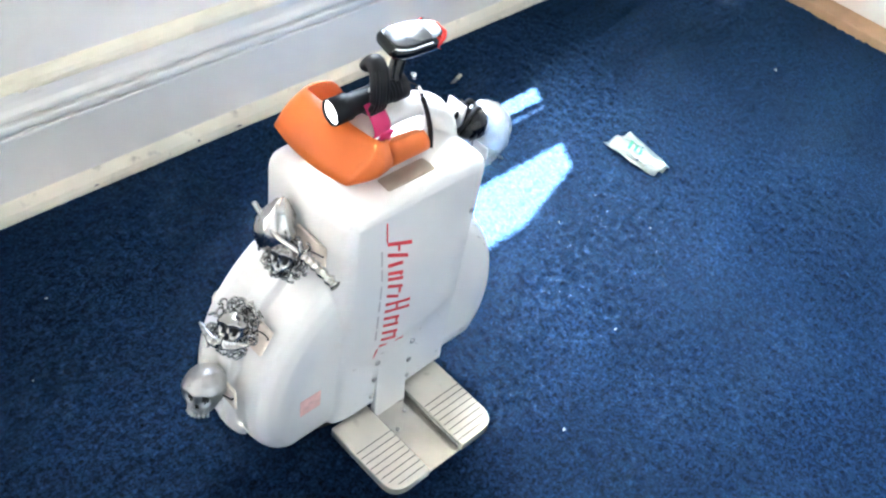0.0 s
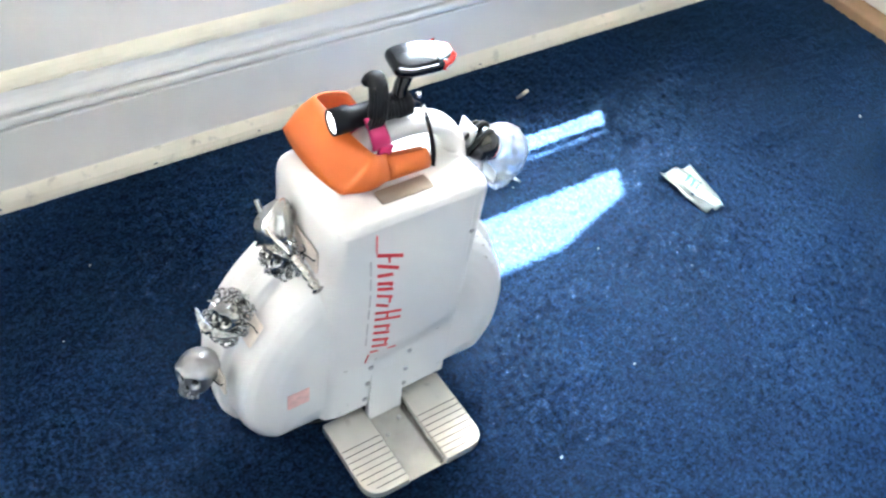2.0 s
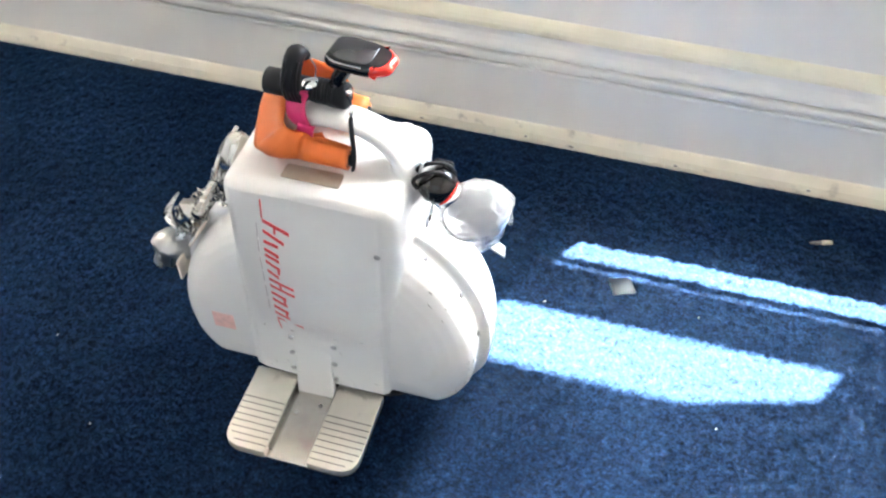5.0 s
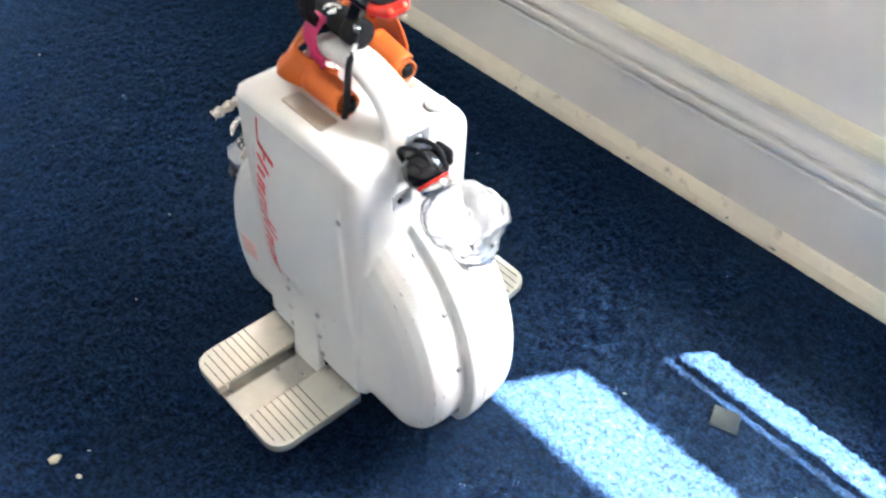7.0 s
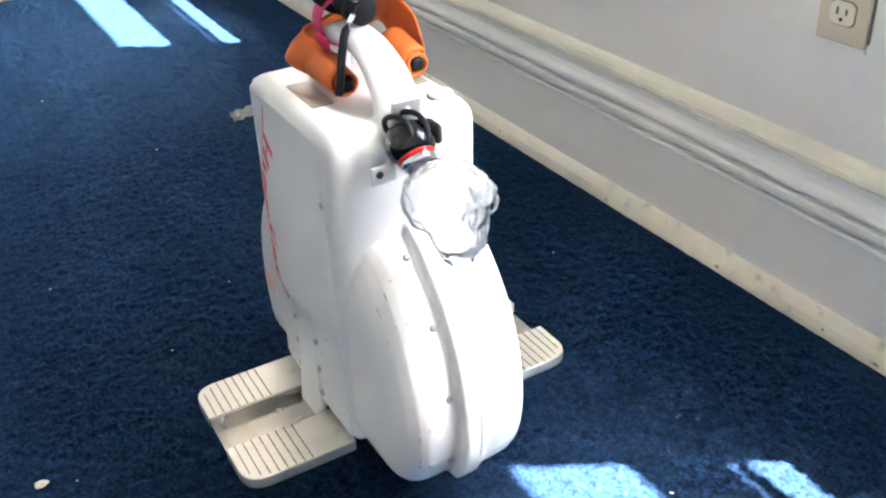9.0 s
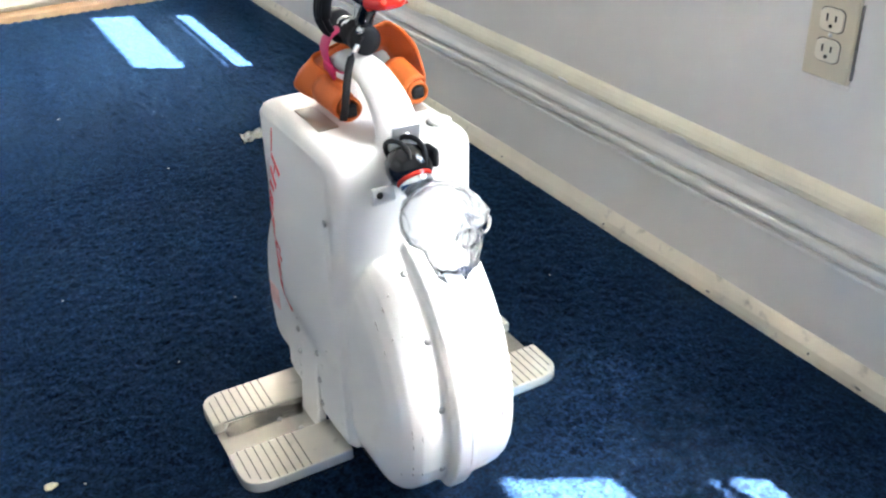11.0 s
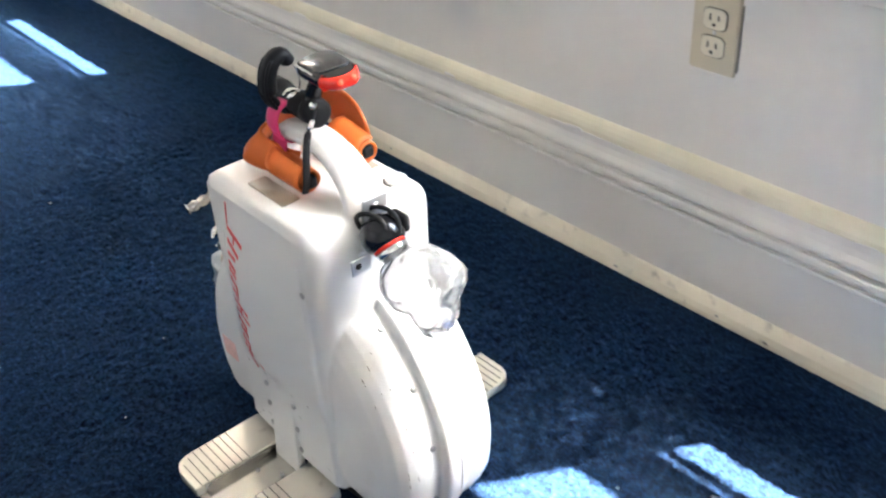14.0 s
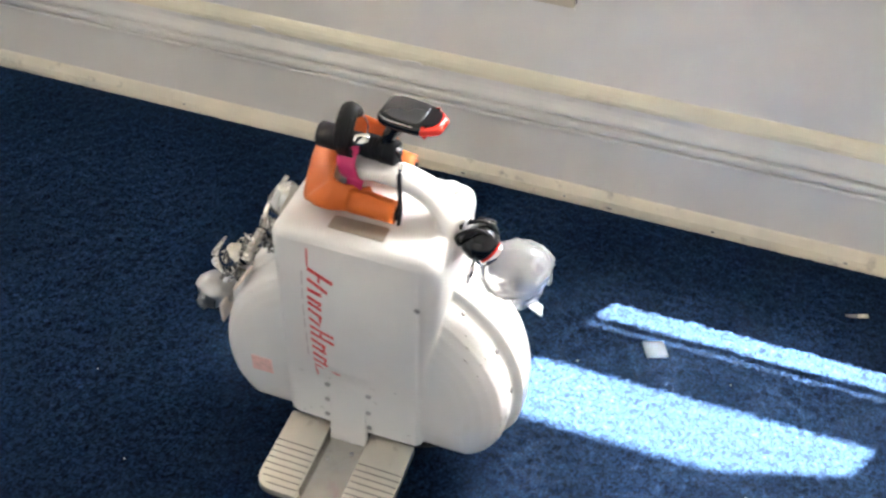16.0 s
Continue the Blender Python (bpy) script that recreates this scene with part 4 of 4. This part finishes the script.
def metal_pad(parent, centre, normal_angle):
    """The adhesive pad behind an ornament."""
    part("adhesive_pad", turned(rbox(-0.002, 0.002, -0.024, 0.024, -0.016, 0.016, 0.002), pose(*centre, 0, normal_angle, 0)), FOAM, parent, "stained tan adhesive pad")
    m = pose(*centre, 0, normal_angle, 0)
    wire = [m @ Vector(p) for p in spline([(-0.002, -0.022, 0.006), (-0.006, -0.026, 0.010), (-0.010, -0.020, 0.013), (-0.012, -0.010, 0.010)], 4)]
    part("wire", tube(wire, 0.0008, 6), RUBBER, parent, "thin dark wire")


def curls(seed, radius, count, squash):
    """Cast scrollwork: short curled bars heaped round an ornament."""
    rng = random.Random(seed)
    bm = None
    for _ in range(count):
        a, e = rng.uniform(0, 2 * math.pi), rng.uniform(0.75, 1.05)
        c = Vector((rng.uniform(-0.010, 0.008), radius * e * math.cos(a) * squash, radius * e * math.sin(a)))
        r = rng.uniform(0.003, 0.0065)
        ax = Vector((1, rng.uniform(-0.7, 0.7), rng.uniform(-0.7, 0.7))).normalized()
        o = ax.orthogonal().normalized()
        o2 = ax.cross(o)
        s = rng.uniform(0, 6.28)
        turn = rng.uniform(3.2, 6.5)
        pts = [c + (o * math.cos(s + turn * k / 9) + o2 * math.sin(s + turn * k / 9)) * r * (1 - 0.055 * k) + ax * 0.0006 * k for k in range(10)]
        bm = tube(pts, [0.0017 - 0.0001 * k for k in range(10)], 7, bm)
    return bm


def placed(bm, x, y, z, tilt, yaw=0, roll=0):
    return turned(bm, pose(x, y, z) @ pose(0, 0, 0, 0, 0, yaw) @ pose(0, 0, 0, roll, tilt, 0))


o1 = solid("skull_ornament", placed(skull_mesh(0.0285, 56, 0.02, 1.15), -0.2085, 0.020, 0.217, 22, 34), SATIN, "plain satin silver skull ornament on the shell", "ornament", group="skull ornaments")
teeth(0.0285, pose(-0.2085, 0.020, 0.217) @ pose(0, 0, 0, 0, 0, 34) @ pose(0, 0, 0, 0, 22, 0), o1)
metal_pad(o1, (-0.190, 0.014, 0.206), 0)
at2 = (-0.1685, 0.020, 0.287, 46, 30)
o2 = solid("skull_ornament", placed(skull_mesh(0.0215, 48, 0.03, 1.2), *at2), BRIGHT, "dark pewter skull ornament with cast scrollwork", "ornament", group="skull ornaments")
tagged(part("scrollwork", placed(curls(3, 0.029, 84, 0.85), *at2), PEWTER, o2, "cast scrollwork"), kind="stuff")
metal_pad(o2, (-0.153, 0.008, 0.280), 32)
part("blade", placed(tube(spline([(-0.019, -0.028, -0.010), (-0.023, -0.008, -0.017), (-0.023, 0.010, -0.017), (-0.016, 0.032, -0.004)], 5), [0.001 + 0.0050 * math.sin(math.pi * k / 15) for k in range(16)], 10, flat=0.5), *at2), PEWTER, o2, "curved dark blade")
at3 = (-0.108, 0.014, 0.362, 40, 26)
o3 = solid("skull_ornament", placed(skull_mesh(0.0190, 48, 0.06, 1.2), *at3), PEWTER, "bright cast skull ornament with hood and dagger", "ornament", group="skull ornaments")
tagged(part("scrollwork", placed(curls(8, 0.022, 60, 1.0), *at3), PEWTER, o3, "cast scrollwork"), kind="stuff")
metal_pad(o3, (-0.083, 0.004, 0.368), 0)
for o in (o1, o2, o3):
    o.data.materials.append(SOCKET_DARK)
b = bmesh.new()
bmesh.ops.create_uvsphere(b, u_segments=28, v_segments=16, radius=1)
for v in b.verts:
    v.co = Vector((v.co.x * 0.018, v.co.y * 0.023 * (1 - 0.25 * max(0, v.co.z)), v.co.z * 0.027 + (0.010 * (1 - abs(v.co.y)) if v.co.z > 0.5 else 0)))
    v.co += v.co.normalized() * 0.0034 * noise.noise(v.co * 190)
part("hood", placed(b, -0.106, 0.034, 0.384, 24, 20), BRIGHT, o3, "bright crumpled hood")
handle = spline([(-0.112, 0.062, 0.402), (-0.116, 0.02, 0.392), (-0.109, -0.012, 0.387), (-0.107, -0.034, 0.386), (-0.106, -0.063, 0.383)], 8)
part("dagger", tube(handle, [0.003 + (0.0013 * math.sin(k * 2.2) + 0.0022 if k > 17 else 0) for k in range(len(handle))], 10), BRIGHT, o3, "ridged dagger grip")
part("guard", tube(spline([(-0.108, -0.008, 0.402), (-0.110, -0.014, 0.388), (-0.106, -0.012, 0.373)], 5), 0.0024, 8), PEWTER, o3)

clear_skull = skull_mesh(0.0405, 64, 0.05, 1.42)
inner = turned(skull_mesh(0.0405, 64, 0.05, 1.42), Matrix.Scale(0.93, 4))
for ey in (-0.36, 0.36):
    ring = [(-0.80 - 0.03 * math.sin(t), ey + 0.17 * math.cos(t), -0.12 + 0.18 * math.sin(t)) for t in [2 * math.pi * k / 20 for k in range(21)]]
    clear_skull = tube([Vector(p) * 0.0405 for p in ring], 0.0015, 8, clear_skull, caps=False)
bmesh.ops.recalc_face_normals(clear_skull, faces=clear_skull.faces)
bmesh.ops.recalc_face_normals(inner, faces=inner.faces)
bmesh.ops.reverse_faces(inner, faces=inner.faces)
clear_skull = merge(clear_skull, inner)
clear_skull = turned(clear_skull, pose(0.179, 0.021, 0.389) @ pose(0, 0, 0, 0, 0, 208) @ pose(0, 0, 0, 0, 6, 0))
ck_mesh = bpy.data.meshes.new("clear_skull")
for f in clear_skull.faces:
    f.smooth, f.material_index = True, 0
clear_skull.to_mesh(ck_mesh)
clear_skull.free()
ck_mesh.materials.append(FROSTED)
ck = tagged(new("clear_skull", ck_mesh), "clear plastic skull hung below the front light", "ornament")


part("chin_tab", turned(rbox(-0.010, 0.010, -0.008, 0.008, -0.001, 0.001, 0.0005), pose(0.206, 0.016, 0.345, 0, 40, 10)), STEEL, ck, "small zinc tab under the jaw")


# ---- scraps on the carpet ----
def scrap(name, x, y, size, seed, mat, label, flat=0.35, long=1.0):
    b = bmesh.new()
    bmesh.ops.create_icosphere(b, subdivisions=2, radius=1)
    rng = random.Random(seed)
    for v in b.verts:
        v.co = Vector((v.co.x * long, v.co.y, v.co.z * flat)) * size * (1 + 0.35 * noise.noise(v.co * 1.6 + Vector((seed, 0, 0))))
    turned(b, pose(x, y, 0.003 + size * flat * 0.6, 0, 0, rng.uniform(0, 180)))
    return solid(name, b, mat, label, "scrap", group="scraps on the carpet")


for i, (x, y, s) in enumerate([(0.206, -0.198, 0.0042), (0.405, -0.127, 0.0035), (0.511, 0.084, 0.0032), (0.245, 0.237, 0.0035), (0.63, -0.02, 0.0025), (-0.30, -0.14, 0.0026), (-0.12, -0.30, 0.0028),
                               (1.25, 0.12, 0.006), (-0.55, -0.25, 0.003), (-0.95, 0.02, 0.004), (-1.35, -0.12, 0.005), (0.47, 0.27, 0.0026), (-0.22, 0.42, 0.003), (-0.30, 0.30, 0.0022), (0.15, -0.36, 0.0026), (-0.42, -0.02, 0.0022)]):
    scrap("lint", x, y, s * 0.42, i + 1, LINT, "small white speck of lint on the carpet", 0.4, 1.7)
scrap("seed", -0.135, -0.336, 0.0058, 30, SEED, "pale flat seed lying on the carpet", 0.4, 1.35)
scrap("seed", -0.095, -0.325, 0.0030, 31, SEED, "small pale crumb on the carpet", 0.5, 1.2)
butt = thing("paper_stub", "short two-tone paper stub on the carpet", "scrap", (0.642, 0.474, 0.006))
butt.scale = (0.8, 0.8, 0.8)
part("stub", tube([(0.002, 0, 0), (0.012, 0.003, 0.001), (0.022, 0.006, 0.001)], [0.0045, 0.005, 0.0045], 10, flat=0.7), SEED, butt)
part("ash_end", tube([(-0.020, -0.006, 0), (-0.008, -0.003, 0), (0.002, 0, 0)], [0.002, 0.004, 0.0045], 10, flat=0.7), SCUFF, butt)

b = bmesh.new()
bmesh.ops.create_grid(b, x_segments=16, y_segments=16, size=1)
for v in b.verts:
    p = v.co.copy()
    w = 0.030 * (1 - 0.45 * max(0, -p.y) ** 2)
    v.co = Vector((p.x * w + 0.014 * p.y * -0.3, p.y * 0.066, 0.007 + 0.005 * noise.noise(p * 1.8) + 0.0035 * math.sin(p.x * 5 + p.y * 2)))
bmesh.ops.solidify(b, geom=b.faces[:], thickness=0.0008)
turned(b, pose(0.768, 0.115, 0.0, 0, 0, -8) @ Matrix.Diagonal((1.15, 0.85, 1, 1)))
fw = solid("foil_wrapper", b, FOIL, "crumpled silver foil wrapper with green print on the carpet", "wrapper")
for k in range(3):
    part("print_bar", turned(rbox(-0.014 + 0.002 * k, 0.014 - 0.003 * k, -0.003, 0.002, 0.0, 0.0012, 0.0003), pose(0.768, 0.138 - 0.012 * k, 0.0125, 4, 3, 20)), GREEN_INK, fw, smooth=False)

solid("plastic_box", turned(rbox(-0.017, 0.017, -0.015, 0.015, 0.0, 0.0045, 0.0015), pose(0.352, 0.298, 0.002, 0, 4, 24)), CLOUDY, "small clear plastic box lying on the carpet", "plastic box")
